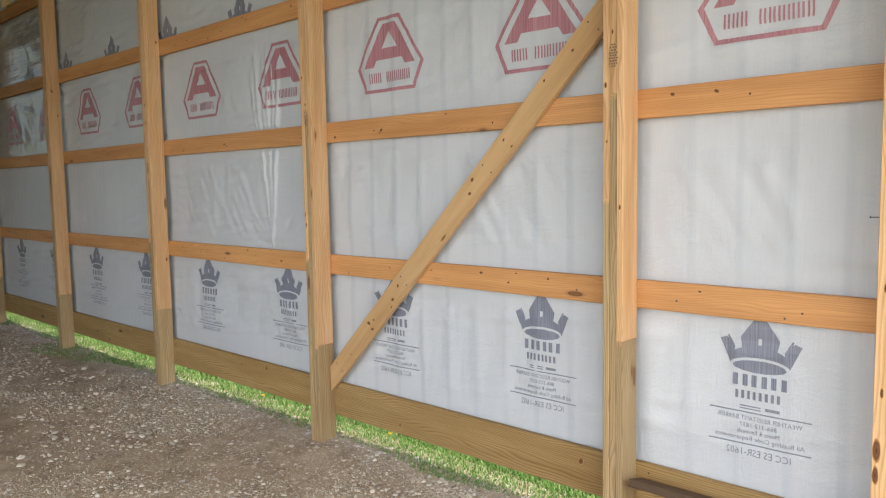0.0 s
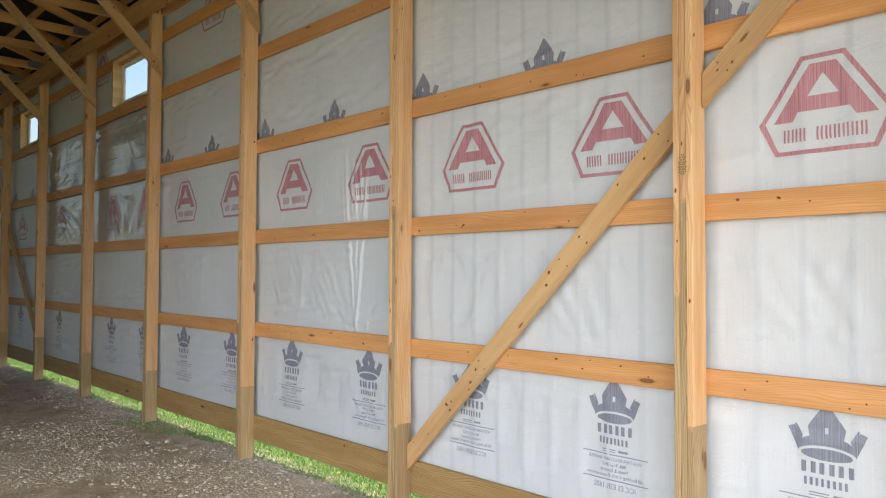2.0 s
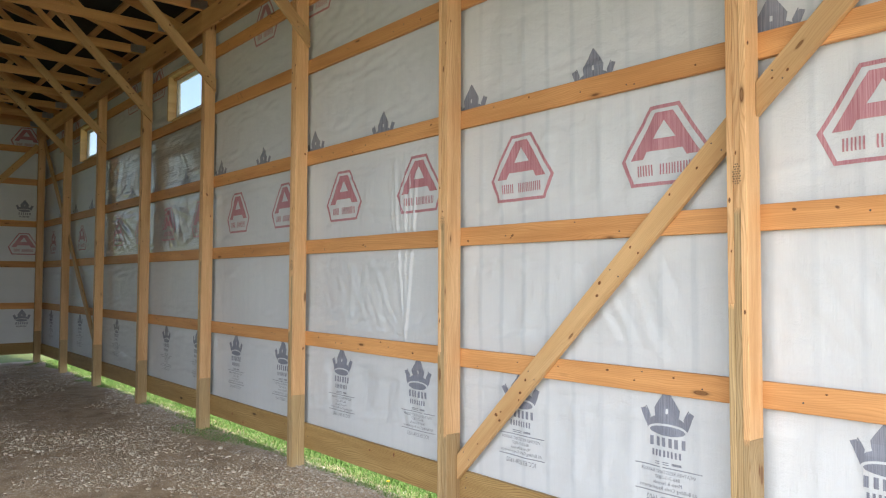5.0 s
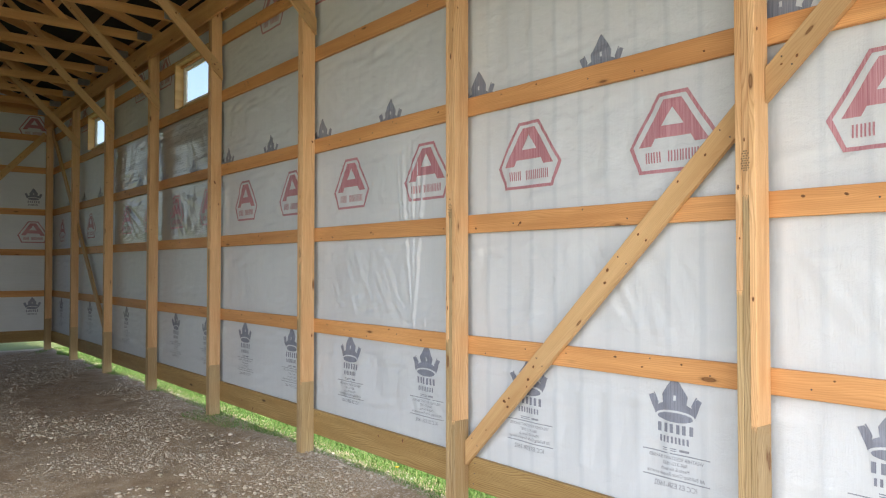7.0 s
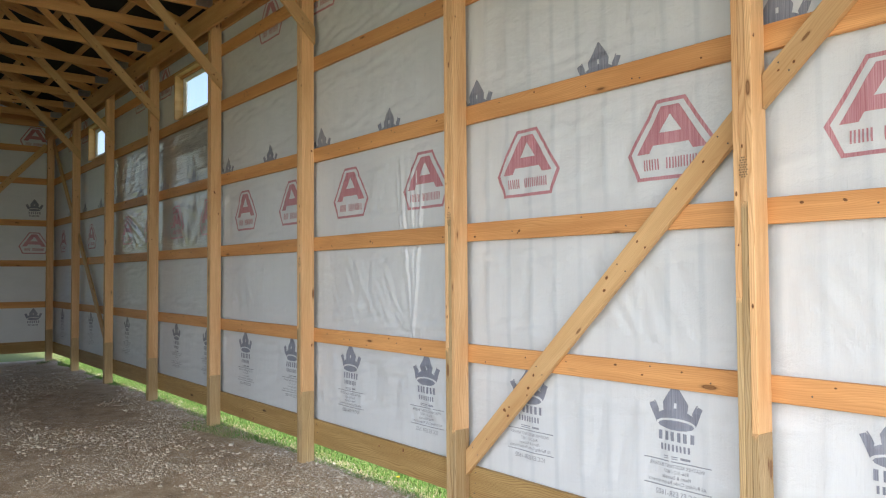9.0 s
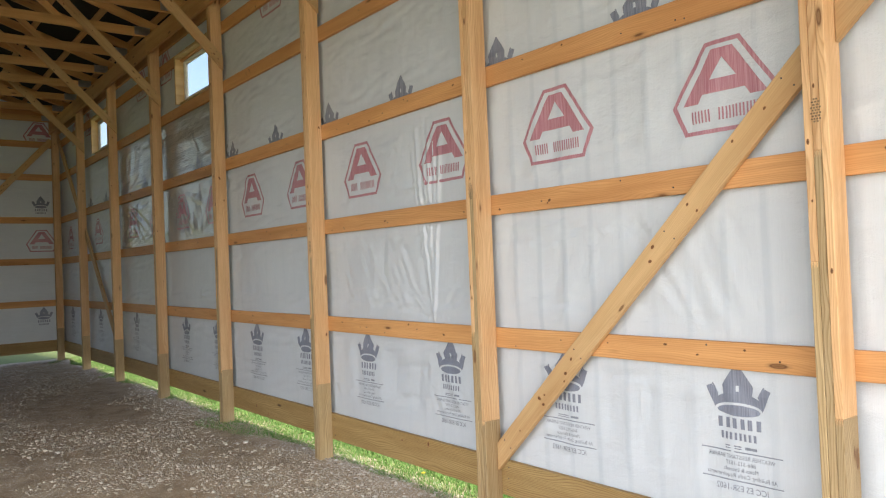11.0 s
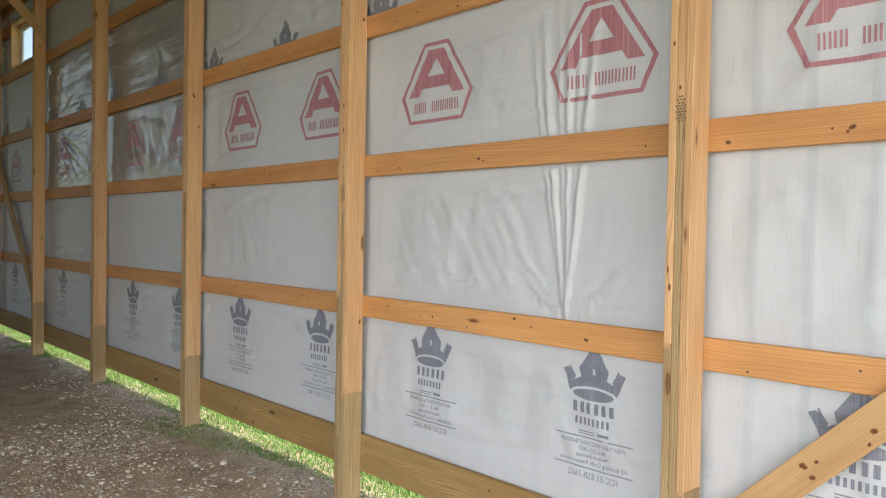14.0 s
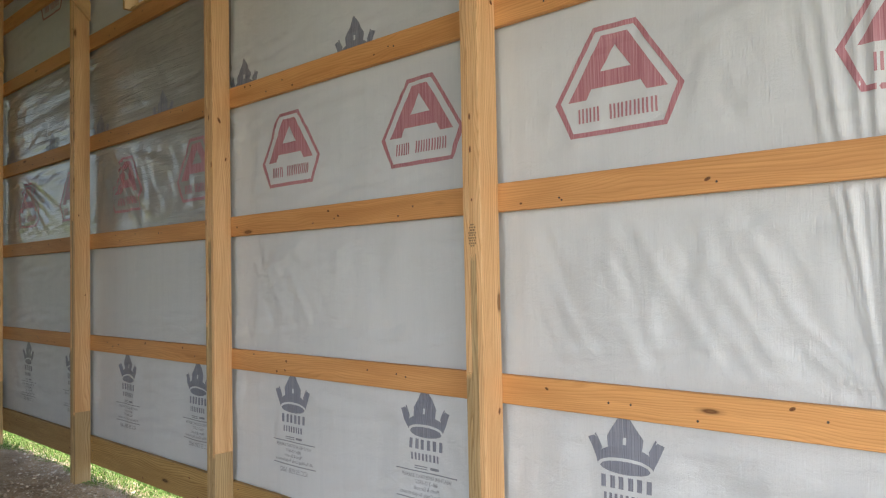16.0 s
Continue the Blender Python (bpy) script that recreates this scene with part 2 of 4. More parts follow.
def ground_material():
    m = Mat("gravel_dirt", 0.92, spec=0.2)
    vec = m.coords(shuffle=False)
    big = m.noise(vec, 0.55, 5, 0.6)
    mid = m.noise(vec, 4.0, 6, 0.7)
    grit = m.noise(vec, 90.0, 4, 0.7)
    dirt = m.ramp(mid, (0.34, (0.22, 0.150, 0.086)), (0.5, (0.45, 0.332, 0.208)), (0.68, (0.64, 0.51, 0.355)))
    col = m.mix(0.42, dirt, m.ramp(grit, (0.36, (0.10, 0.068, 0.044)), (0.64, (0.64, 0.545, 0.43))))
    heights = [grit]
    cover = m.ramp(big, (0.38, (0.22, 0.22, 0.22)), (0.54, (1, 1, 1)))
    for scale, share in ((75.0, 0.38), (34.0, 0.62), (17.0, 0.86)):
        warp = m.node("ShaderNodeVectorMath")
        warp.operation = "ADD"
        jig = m.node("ShaderNodeTexNoise", Scale=scale * 1.3, Detail=1.0)
        m.link(vec, jig.inputs["Vector"])
        soft = m.node("ShaderNodeVectorMath")
        soft.operation = "SCALE"
        soft.inputs["Scale"].default_value = 0.5 / scale
        m.link(jig.outputs[1], soft.inputs[0])
        m.link(vec, warp.inputs[0])
        m.link(soft.outputs[0], warp.inputs[1])
        v = m.node("ShaderNodeTexVoronoi", Scale=scale)
        m.link(warp.outputs[0], v.inputs["Vector"])
        pick = m.node("ShaderNodeSeparateColor")
        m.link(v.outputs["Color"], pick.inputs[0])
        tone = m.ramp(pick.outputs[0], (0.0, (0.36, 0.29, 0.22)), (0.45, (0.60, 0.54, 0.46)), (0.8, (0.76, 0.71, 0.63)), (1.0, (0.86, 0.83, 0.78)))
        body = m.ramp(v.outputs["Distance"], (0.30, (1, 1, 1)), (0.44, (0, 0, 0)))
        some = m.ramp(pick.outputs[1], (share - 0.01, (0, 0, 0)), (share + 0.01, (1, 1, 1)))
        mask = m.mix(1.0, m.mix(1.0, body, some, "MULTIPLY"), cover, "MULTIPLY")
        col = m.mix(mask, col, tone)
        heights.append(mask)
    m.color(col)
    total = heights[0]
    for h in heights[1:]:
        total = m.mix(1.0, total, h, "ADD")
    return m.bump(total, 0.5, 0.007).m


def lawn_material():
    m = Mat("lawn", 0.9, spec=0.2)
    vec = m.coords(shuffle=False)
    a = m.noise(vec, 1.2, 4)
    b = m.noise(vec, 45.0, 4, 0.7)
    c = m.mix(0.5, m.ramp(a, (0.35, (0.115, 0.150, 0.05)), (0.65, (0.165, 0.20, 0.075))), m.ramp(b, (0.3, (0.075, 0.10, 0.03)), (0.7, (0.20, 0.245, 0.095))))
    m.color(c)
    return m.bump(b, 0.8, 0.03).m


def island_material(name, stops, rough=0.85):
    """Small pieces, each in its own tone."""
    m = Mat(name, rough, spec=0.25)
    g = m.node("ShaderNodeNewGeometry")
    c = m.ramp(g.outputs["Random Per Island"], *stops)
    n = m.noise(m.coords(shuffle=False), 60.0, 3)
    m.color(m.mix(0.3, c, m.ramp(n, (0.3, (0.1, 0.09, 0.08)), (0.7, (0.5, 0.47, 0.43))), "MIX") if "stone" in name else c)
    return m.m


DIRT = ground_material()
LAWN = lawn_material()
STONE = island_material("loose_stone", ((0.0, (0.21, 0.158, 0.10)), (0.45, (0.47, 0.395, 0.295)), (0.82, (0.71, 0.635, 0.52)), (1.0, (0.85, 0.80, 0.71))))
BLADE = island_material("grass_blade", ((0.0, (0.07, 0.155, 0.03)), (0.5, (0.125, 0.255, 0.05)), (0.85, (0.21, 0.34, 0.09)), (1.0, (0.42, 0.40, 0.20))), 0.6)
YELLOW = plain("dandelion_yellow", (0.75, 0.50, 0.02), 0.7)

# ---------- measures of the building ----------
BAY, Y0 = 2.438, -0.376            # post pitch, near side of the post beside the start
XW = 3.0                           # outer face of the posts of the long wall
POST_W, POST_D = 0.114, 0.14
DOOR_Y, DOOR_NAIL = 0.967, 1.645    # far face of the doorway post, height of the nail in it
GIRT_TOPS = (1.312, 2.247, 3.167, 4.125, 4.862)
GIRT_H, GIRT_T = 0.14, 0.038
BEAM_LO, BEAM_HI = 5.03, 5.295
END_Y = Y0 + 8 * BAY + POST_W      # outer face of the far corner post
BACK_Y = Y0 - BAY
X_FAR = XW - 9.14                 # opposite long wall


def post_y(i):
    return Y0 + BAY * i


# ---------- builders ----------
def mesh_of(bm, name):
    me = bpy.data.meshes.new(name)
    bm.normal_update()
    bm.to_mesh(me)
    bm.free()
    return me


def part(name, bm, material, parent=None, label=""):
    """One mesh object under a thing or a part."""
    me = mesh_of(bm, name) if isinstance(bm, bmesh.types.BMesh) else bm
    if not me.materials:
        me.materials.append(material)
    ob = new(name, me)
    if parent:
        ob.parent = parent
    if label:
        tagged(ob, label)
    return ob


def box_bm(lo, hi, bevel=0.0, bm=None):
    bm = bm or bmesh.new()
    c = [(a + b) / 2 for a, b in zip(lo, hi)]
    s = [b - a for a, b in zip(lo, hi)]
    made = bmesh.ops.create_cube(bm, size=1.0, matrix=Matrix.Translation(c) @ Matrix.Diagonal((*s, 1)))
    if bevel:
        edges = list({e for v in made["verts"] for e in v.link_edges})
        bmesh.ops.bevel(bm, geom=edges, offset=bevel, segments=1, affect="EDGES")
    return bm


board_meshes = {}


def board(name, a, b, width, thick, flat, material, parent=None, label="", category="", group="", kind="", cut=None):
    """A sawn board from a to b along its own x; flat: the way its wide face looks. cut: how far each end is sheared across the width."""
    a, b, flat = Vector(a), Vector(b), Vector(flat).normalized()
    ax = (b - a).normalized()
    wy = flat.cross(ax).normalized()
    length = (b - a).length
    key = (round(length, 3), width, thick, material.name, cut)
    if key not in board_meshes:
        bm = box_bm((-length / 2, -width / 2, -thick / 2), (length / 2, width / 2, thick / 2), 0.003)
        if cut:
            for v in bm.verts:
                v.co.x += (cut[0] if v.co.x < 0 else cut[1]) * v.co.y
        board_meshes[key] = mesh_of(bm, name)
        board_meshes[key].materials.append(material)
    ob = new(name, board_meshes[key])
    m = Matrix((ax, wy, flat)).transposed().to_4x4()
    m.translation = (a + b) / 2
    if parent:
        ob.parent = parent
        ob.matrix_parent_inverse = parent.matrix_basis.inverted()
    ob.matrix_basis = m
    return tagged(ob, label, category, group, kind)


def empty(name, place, label, category, group="", kind=""):
    ob = new(name)
    ob.empty_display_size = 0.1
    ob.matrix_basis = Matrix.Translation(place)
    return tagged(ob, label, category, group, kind)


# ---------- ground ----------
def ground_z(x, y):
    """Height of the dirt inside and the lawn outside."""
    z = -0.05 + 0.018 * noise.noise(Vector((x * 0.7, y * 0.7, 0))) + 0.010 * noise.noise(Vector((x * 3.1, y * 3.1, 4)))
    if x > 2.6:
        z += 0.02 * min(1, (x - 2.6) / 0.5)
    return z


def grid_sheet(name, x0, x1, nx, y0, y1, ny, f, material):
    xs, ys = np.linspace(x0, x1, nx), np.linspace(y0, y1, ny)
    vs = [(x, y, f(x, y)) for y in ys for x in xs]
    fs = [(j * nx + i, j * nx + i + 1, (j + 1) * nx + i + 1, (j + 1) * nx + i) for j in range(ny - 1) for i in range(nx - 1)]
    me = bpy.data.meshes.new(name)
    me.from_pydata(vs, [], fs)
    me.polygons.foreach_set("use_smooth", [True] * len(fs))
    me.materials.append(material)
    return new(name, me)


floor = grid_sheet("floor", X_FAR - 0.1, 3.25, 150, BACK_Y - 3.0, END_Y + 0.25, 300, ground_z, DIRT)
tagged(floor, "bare brown dirt floor strewn with crushed gravel", "floor", kind="structure")


bm = bmesh.new()
R = 1500.0
# one lawn sheet, cut round the dirt floor and dipping under its rim
inner = [(X_FAR + 0.3, BACK_Y - 2.6), (2.95, BACK_Y - 2.6), (2.95, END_Y - 0.05), (X_FAR + 0.3, END_Y - 0.05)]
vi = [bm.verts.new((*p, -0.10)) for p in inner]
ring = [(X_FAR - 0.8, BACK_Y - 3.6), (3.35, BACK_Y - 3.6), (3.35, END_Y + 0.35), (X_FAR - 0.8, END_Y + 0.35)]
vr = [bm.verts.new((*p, -0.04)) for p in ring]
vo = [bm.verts.new((sx * R, sy * R, -0.04)) for sx, sy in ((-1, -1), (1, -1), (1, 1), (-1, 1))]
for k in range(4):
    n = (k + 1) % 4
    bm.faces.new((vi[k], vi[n], vr[n], vr[k]))
    bm.faces.new((vr[k], vr[n], vo[n], vo[k]))
ground = part("ground", bm, LAWN)
bpy.context.view_layer.update()
tagged(ground, "green mown lawn around the barn", "ground", kind="structure")

# ---------- long wall with its posts, girts and wrap ----------
NEAR_JOINT = {-2: 0.70, -1: 0.66, 0: 0.70, 1: 1.02, 2: 0.665, 3: 0.672, 4: 0.595, 5: 0.615, 6: 0.69, 7: 0.625, 8: 0.67}
FAR_JOINT = {-2: 1.5, -1: 1.4, 0: 1.5, 1: 1.72, 2: 1.285, 3: 1.33, 4: 1.5, 5: 1.2, 6: 1.45, 7: 1.3, 8: 1.4}
MID_JOINT = {-2: 2.1, -1: 2.0, 0: 2.2, 1: 2.22, 2: 2.3, 3: 1.9, 4: 2.1, 5: 2.4, 6: 1.9, 7: 2.2, 8: 2.0}


def finger_joint(post, ya, yb, x0, x1, z):
    """Short interlocking teeth where the two lengths of a ply meet."""
    bm = bmesh.new()
    n = 5
    for k in range(n):
        a = ya + (yb - ya) * (k + 0.15) / n
        b = ya + (yb - ya) * (k + 0.85) / n
        vs = [bm.verts.new(p) for p in ((x0 - 0.0012, a, z), (x0 - 0.0012, b, z), (x0 - 0.0012, (a + b) / 2, z - 0.03))]
        ws = [bm.verts.new((v.co.x + 0.0015, v.co.y, v.co.z)) for v in vs]
        bm.faces.new(vs)
        bm.faces.new(ws[::-1])
        for i in range(3):
            j = (i + 1) % 3
            bm.faces.new((vs[i], ws[i], ws[j], vs[j]))
    part("finger_joint", bm, PINE_POST, post)


def wall_post(i):
    y = post_y(i)
    post = empty("wall_post", (0, 0, 0), "three-ply laminated pine post, greenish treated foot", "post", "posts of the long wall")
    if i == 1:
        tagged(post, "three-ply laminated pine post with a grade stamp")
    plies = ((y, NEAR_JOINT[i]), (y + 0.038, MID_JOINT[i]), (y + 0.076, FAR_JOINT[i]))
    for k, (ya, zj) in enumerate(plies):
        x0 = XW - POST_D + (0.0, 0.002, 0.001)[k]
        xm = (x0 + XW) / 2
        w = XW - x0
        yc = ya + 0.019
        board("treated_ply", (xm, yc, -0.35), (xm, yc, zj), w, 0.036, (0, -1, 0), TREATED, post, "greenish treated lower ply")
        board("upper_ply", (xm, yc, zj), (xm, yc, BEAM_HI - 0.006), w, 0.0362, (0, -1, 0), PINE_POST, post)
        finger_joint(post, ya + 0.002, ya + 0.036, x0, XW, zj)
    return post


posts = {i: wall_post(i) for i in range(-1, 9)}


def door_post():
    """Sawn post of the doorway beside the start; its nail was never driven home."""
    post = empty("door_post", (0, 0, 0), "knotty sawn pine post at the doorway edge", "post")
    board("shaft", (XW - POST_D / 2, DOOR_Y - 0.07, -0.35), (XW - POST_D / 2, DOOR_Y - 0.07, BEAM_HI - 0.006), POST_D, 0.14, (0, -1, 0), PINE_POST, post)
    bm = bmesh.new()
    lie = Matrix.Rotation(radians(90), 4, "X")
    bmesh.ops.create_cone(bm, segments=8, radius1=0.002, radius2=0.002, depth=0.052, cap_ends=True, matrix=Matrix.Translation((XW - 0.05, DOOR_Y + 0.025, DOOR_NAIL)) @ lie)
    bmesh.ops.create_cone(bm, segments=8, radius1=0.0048, radius2=0.0048, depth=0.003, cap_ends=True, matrix=Matrix.Translation((XW - 0.05, DOOR_Y + 0.052, DOOR_NAIL)) @ lie)
    part("bent_nail", bm, NAIL, post, "dark nail standing out of the side")
    return post


door_post()


for i in range(-1, 8):
    ya, yb = post_y(i) + POST_W / 2, post_y(i + 1) + POST_W / 2
    if i == 7:
        yb = END_Y
    for k, zt in enumerate(GIRT_TOPS):
        dz = 0.006 * math.sin(i * 2.3 + k * 1.7)
        board("wall_girt", (XW + GIRT_T / 2, ya + 0.001, zt - GIRT_H / 2 + dz * 0.3), (XW + GIRT_T / 2, yb - 0.001, zt - GIRT_H / 2 - dz * 0.3), GIRT_H, GIRT_T, (-1, 0, 0),
              PINE, None, "flat-nailed orange pine girt board with small knots", "girt", "girts of the long wall")
    board("skirt_board", (XW + GIRT_T / 2, ya + 0.001, 0.258), (XW + GIRT_T / 2, yb - 0.001, 0.258), 0.245, GIRT_T, (-1, 0, 0),
          TREATED_SKIRT, None, "wide treated pine skirt board above the grass gap", "skirt board", "skirt boards")
    board("eave_beam", (XW - POST_D - 0.02, ya + 0.001, (BEAM_LO + BEAM_HI) / 2), (XW - POST_D - 0.02, yb - 0.001, (BEAM_LO + BEAM_HI) / 2), BEAM_HI - BEAM_LO, 0.038, (-1, 0, 0),
          PINE_TRUSS, None, "deep pine beam carrying the trusses along the eave", "beam", "eave beams")
    board("outer_eave_beam", (XW + GIRT_T / 2, ya + 0.001, 5.17), (XW + GIRT_T / 2, yb - 0.001, 5.17), 0.235, 0.038, (-1, 0, 0),
          PINE_TRUSS, None, "pine beam on the outer side of the posts", "beam", "outer eave beams")


# --- the wrap: a sheet that is held at the girts and loose between them
def ease(v):
    v = max(0.0, min(1.0, v))
    return v * v * (3 - 2 * v)


# lean at the next girt, depth and breadth of each pleat
PLEATS = ((0.155, 0.010, 1.0), (0.108, 0.019, 1.25), (0.048, 0.011, 0.8), (0.004, 0.021, 1.1), (-0.036, 0.011, 0.7), (-0.082, 0.022, 1.3))
LEVELS = (0.38,) + tuple(z - 0.07 for z in GIRT_TOPS) + (5.2,)


def wrap_x(y, z):
    """Depth of the loose sheet at a place of the wall."""
    free = 1.0
    for zl in LEVELS:
        free = min(free, ease((abs(z - zl) - 0.075) / 0.18))
    d = 0.0
    # broad upright waves of the siding behind it
    u = (y - 0.205) / RIB
    rib = math.cos(2 * math.pi * u)
    d += (0.0040 if y < 4.56 else 0.0012) * max(0, rib) ** 2 * free
    # lap of the two rolls, a flat fold that runs on above the second girt
    if y < 4.6:
        d += 0.0045 * math.exp(-((z - 1.455 - 0.012 * noise.noise(Vector((y * 1.5, 0, 5)))) / 0.012) ** 2) * ease((4.5 - y) / 0.3)
    # slack and creases
    d += 0.014 * noise.noise(Vector((y * 1.1, z * 0.9, 3.0))) * free
    d += 0.0095 * noise.noise(Vector((y * 5.5 + z * 1.2, z * 1.6, 8.0))) * free
    d += 0.0034 * noise.noise(Vector((y * 15.0 + 3 * z, z * 4.0, 1.0))) * free
    # crumples above and below the boards
    for zl in LEVELS[:-1]:
        h = abs(z - zl) - 0.07
        if 0 < h < 0.30:
            lively = 0.4 + max(0.0, noise.noise(Vector((y * 0.8, zl * 3.0, 14.0))) + 0.25)
            s = 1 if z > zl else -1
            d += 0.017 * lively * noise.noise(Vector((y * 4.2 + s * h * 9.0, h * 15.0, zl + s))) * math.sin(math.pi * h / 0.30) ** 0.7
    # pleats that fan out from one nail
    dy, dz = y - 5.279, z - 1.315
    if -0.9 < dy < 1.5 and 0 < dz < 1.75:
        fade = ease(dz / 0.03) * (1 - ease((dz - 0.95) / 0.8))
        if 0.77 < dz < 0.94:
            fade = 0.0
        for off, deep, broad in PLEATS:
            lie = off * ((dz / 0.78) ** 0.75 if off > 0 else dz / 0.78)
            wide = (0.006 + 0.011 * min(dz, 1.0)) * broad
            q = (dy - lie) / wide
            if abs(q) < 3:
                d += deep * (0.35 + 0.65 * min(1.0, dz / 0.5)) * fade * math.exp(-q * q)
        # low rays of creases to both sides of the nail
        r = math.hypot(dy, dz)
        th = math.atan2(abs(dy), dz)
        low = ease((th - 0.55) / 0.35) * (1 - ease((r - 0.28) / 0.35)) * ease(r / 0.04)
        d += 0.017 * low * noise.noise(Vector((th * 11.0, r * 2.0, 2.0 if dy > 0 else 5.0)))
    # short slanting puckers
    some = max(0, noise.noise(Vector((y * 0.9, z * 0.9, 21.0))) + 0.2)
    if 5.4 < y < 7.0 and 1.3 < z < 2.2:
        some = max(some, 0.75 * ease((y - 5.4) / 0.15) * ease((7.0 - y) / 0.5))
    d += 0.013 * free * some * noise.noise(Vector(((0.87 * y - 0.5 * z) * 15.0, (0.5 * y + 0.87 * z) * 3.4, 1.5)))
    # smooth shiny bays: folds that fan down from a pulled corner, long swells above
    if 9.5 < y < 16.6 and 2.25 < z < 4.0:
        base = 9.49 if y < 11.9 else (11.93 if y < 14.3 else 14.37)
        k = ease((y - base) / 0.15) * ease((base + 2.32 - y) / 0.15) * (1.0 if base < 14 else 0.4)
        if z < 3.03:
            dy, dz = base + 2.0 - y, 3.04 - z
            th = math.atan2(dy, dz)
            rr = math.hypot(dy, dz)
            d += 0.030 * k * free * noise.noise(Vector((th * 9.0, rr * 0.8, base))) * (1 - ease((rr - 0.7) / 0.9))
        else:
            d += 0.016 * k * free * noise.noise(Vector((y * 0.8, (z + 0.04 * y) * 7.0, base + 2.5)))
    return XW + GIRT_T + 0.010 - d


ys = np.concatenate([np.arange(-2.75, -0.6, 0.10), np.arange(-0.6, 4.7, 0.022), np.arange(4.7, 6.3, 0.011), np.arange(6.3, 10.0, 0.022), np.arange(10.0, END_Y, 0.04), [END_Y + 0.04]])
zs = np.arange(0.16, 5.20, 0.022)
vs = [(wrap_x(y, z), y, z) for z in zs for y in ys]
ny = len(ys)
# window openings are left out of the sheet
WIN = ((9.62, 10.94), (14.50, 15.80))
WIN_LO, WIN_HI = 4.127, 4.79


def in_window(y, z):
    return WIN_LO < z < WIN_HI and any(a < y < b for a, b in WIN)


fs = [(j * ny + i, (j + 1) * ny + i, (j + 1) * ny + i + 1, j * ny + i + 1) for j in range(len(zs) - 1) for i in range(ny - 1)
      if not in_window((ys[i] + ys[i + 1]) / 2, (zs[j] + zs[j + 1]) / 2)]
me = bpy.data.meshes.new("wall_wrap")
me.from_pydata(vs, [], fs)
me.polygons.foreach_set("use_smooth", [True] * len(fs))
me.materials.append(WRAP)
me.materials.append(WRAP_SHADED_GLOSS)
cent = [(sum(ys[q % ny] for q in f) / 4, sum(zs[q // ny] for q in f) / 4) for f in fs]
# far bays take the glossier sheet with shade in its colour
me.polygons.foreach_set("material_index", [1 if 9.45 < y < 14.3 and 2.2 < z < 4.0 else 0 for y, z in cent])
wrap = tagged(new("wall_wrap", me), "creased white woven plastic wrap behind the girts", "house wrap", kind="structure")


# --- prints on the wrap
def poly(bm, pts):
    return bm.faces.new([bm.verts.new((0, p[0], p[1])) for p in pts])


def bar(bm, y0, y1, z0, z1):
    return poly(bm, [(y0, z0), (y1, z0), (y1, z1), (y0, z1)])


def band(bm, outer, inner_pts):
    n = len(outer)
    o = [bm.verts.new((0, *p)) for p in outer]
    q = [bm.verts.new((0, *p)) for p in inner_pts]
    for k in range(n):
        j = (k + 1) % n
        bm.faces.new((o[k], o[j], q[j], q[k]))


def words(text, size, y, z, width=None):
    """Lettering as a flat mesh in the plane of the wall, running towards +y."""
    cu = bpy.data.curves.new("lettering", "FONT")
    cu.body, cu.size, cu.align_x, cu.align_y = text, size, "CENTER", "CENTER"
    cu.resolution_u = 2
    ob = bpy.data.objects.new("lettering", cu)
    me = bpy.data.meshes.new_from_object(ob)
    bm = bmesh.new()
    bm.from_mesh(me)
    bpy.data.objects.remove(ob)
    bpy.data.meshes.remove(me)
    bpy.data.curves.remove(cu)
    xs = [v.co.x for v in bm.verts]
    k = width / (max(xs) - min(xs)) if width else 1.0
    for v in bm.verts:
        v.co = Vector((0, y + v.co.x * k, z + v.co.y))
    return bm


def merge(bm, other):
    me = bpy.data.meshes.new("tmp")
    other.to_mesh(me)
    other.free()
    bm.from_mesh(me)
    bpy.data.meshes.remove(me)


def slice_up(bm, step=0.03):
    """Cuts a flat print finely enough to follow the creases."""
    cs = [v.co for v in bm.verts]
    lo_y, hi_y, lo_z, hi_z = min(c.y for c in cs), max(c.y for c in cs), min(c.z for c in cs), max(c.z for c in cs)
    for axis, lo, hi in ((1, lo_y, hi_y), (2, lo_z, hi_z)):
        no = [0, 0, 0]
        no[axis] = 1
        v = lo + step
        while v < hi:
            co = [0, 0, 0]
            co[axis] = v
            bmesh.ops.bisect_plane(bm, geom=bm.verts[:] + bm.edges[:] + bm.faces[:], dist=1e-6, plane_co=co, plane_no=no)
            v += step
    return bm


def letter_blocks(bm, count, y0, y1, z0, z1, gap=0.25, skip=()):
    """A brand name as a row of plain upright bars, two for each sign."""
    w = (y1 - y0) / count
    for k in range(count):
        if k not in skip:
            a, c = y0 + k * w, y0 + (k + 1) * w - gap * w
            q = (c - a) * 0.34
            bar(bm, a, a + q, z0, z1)
            bar(bm, c - q, c, z0, z1)


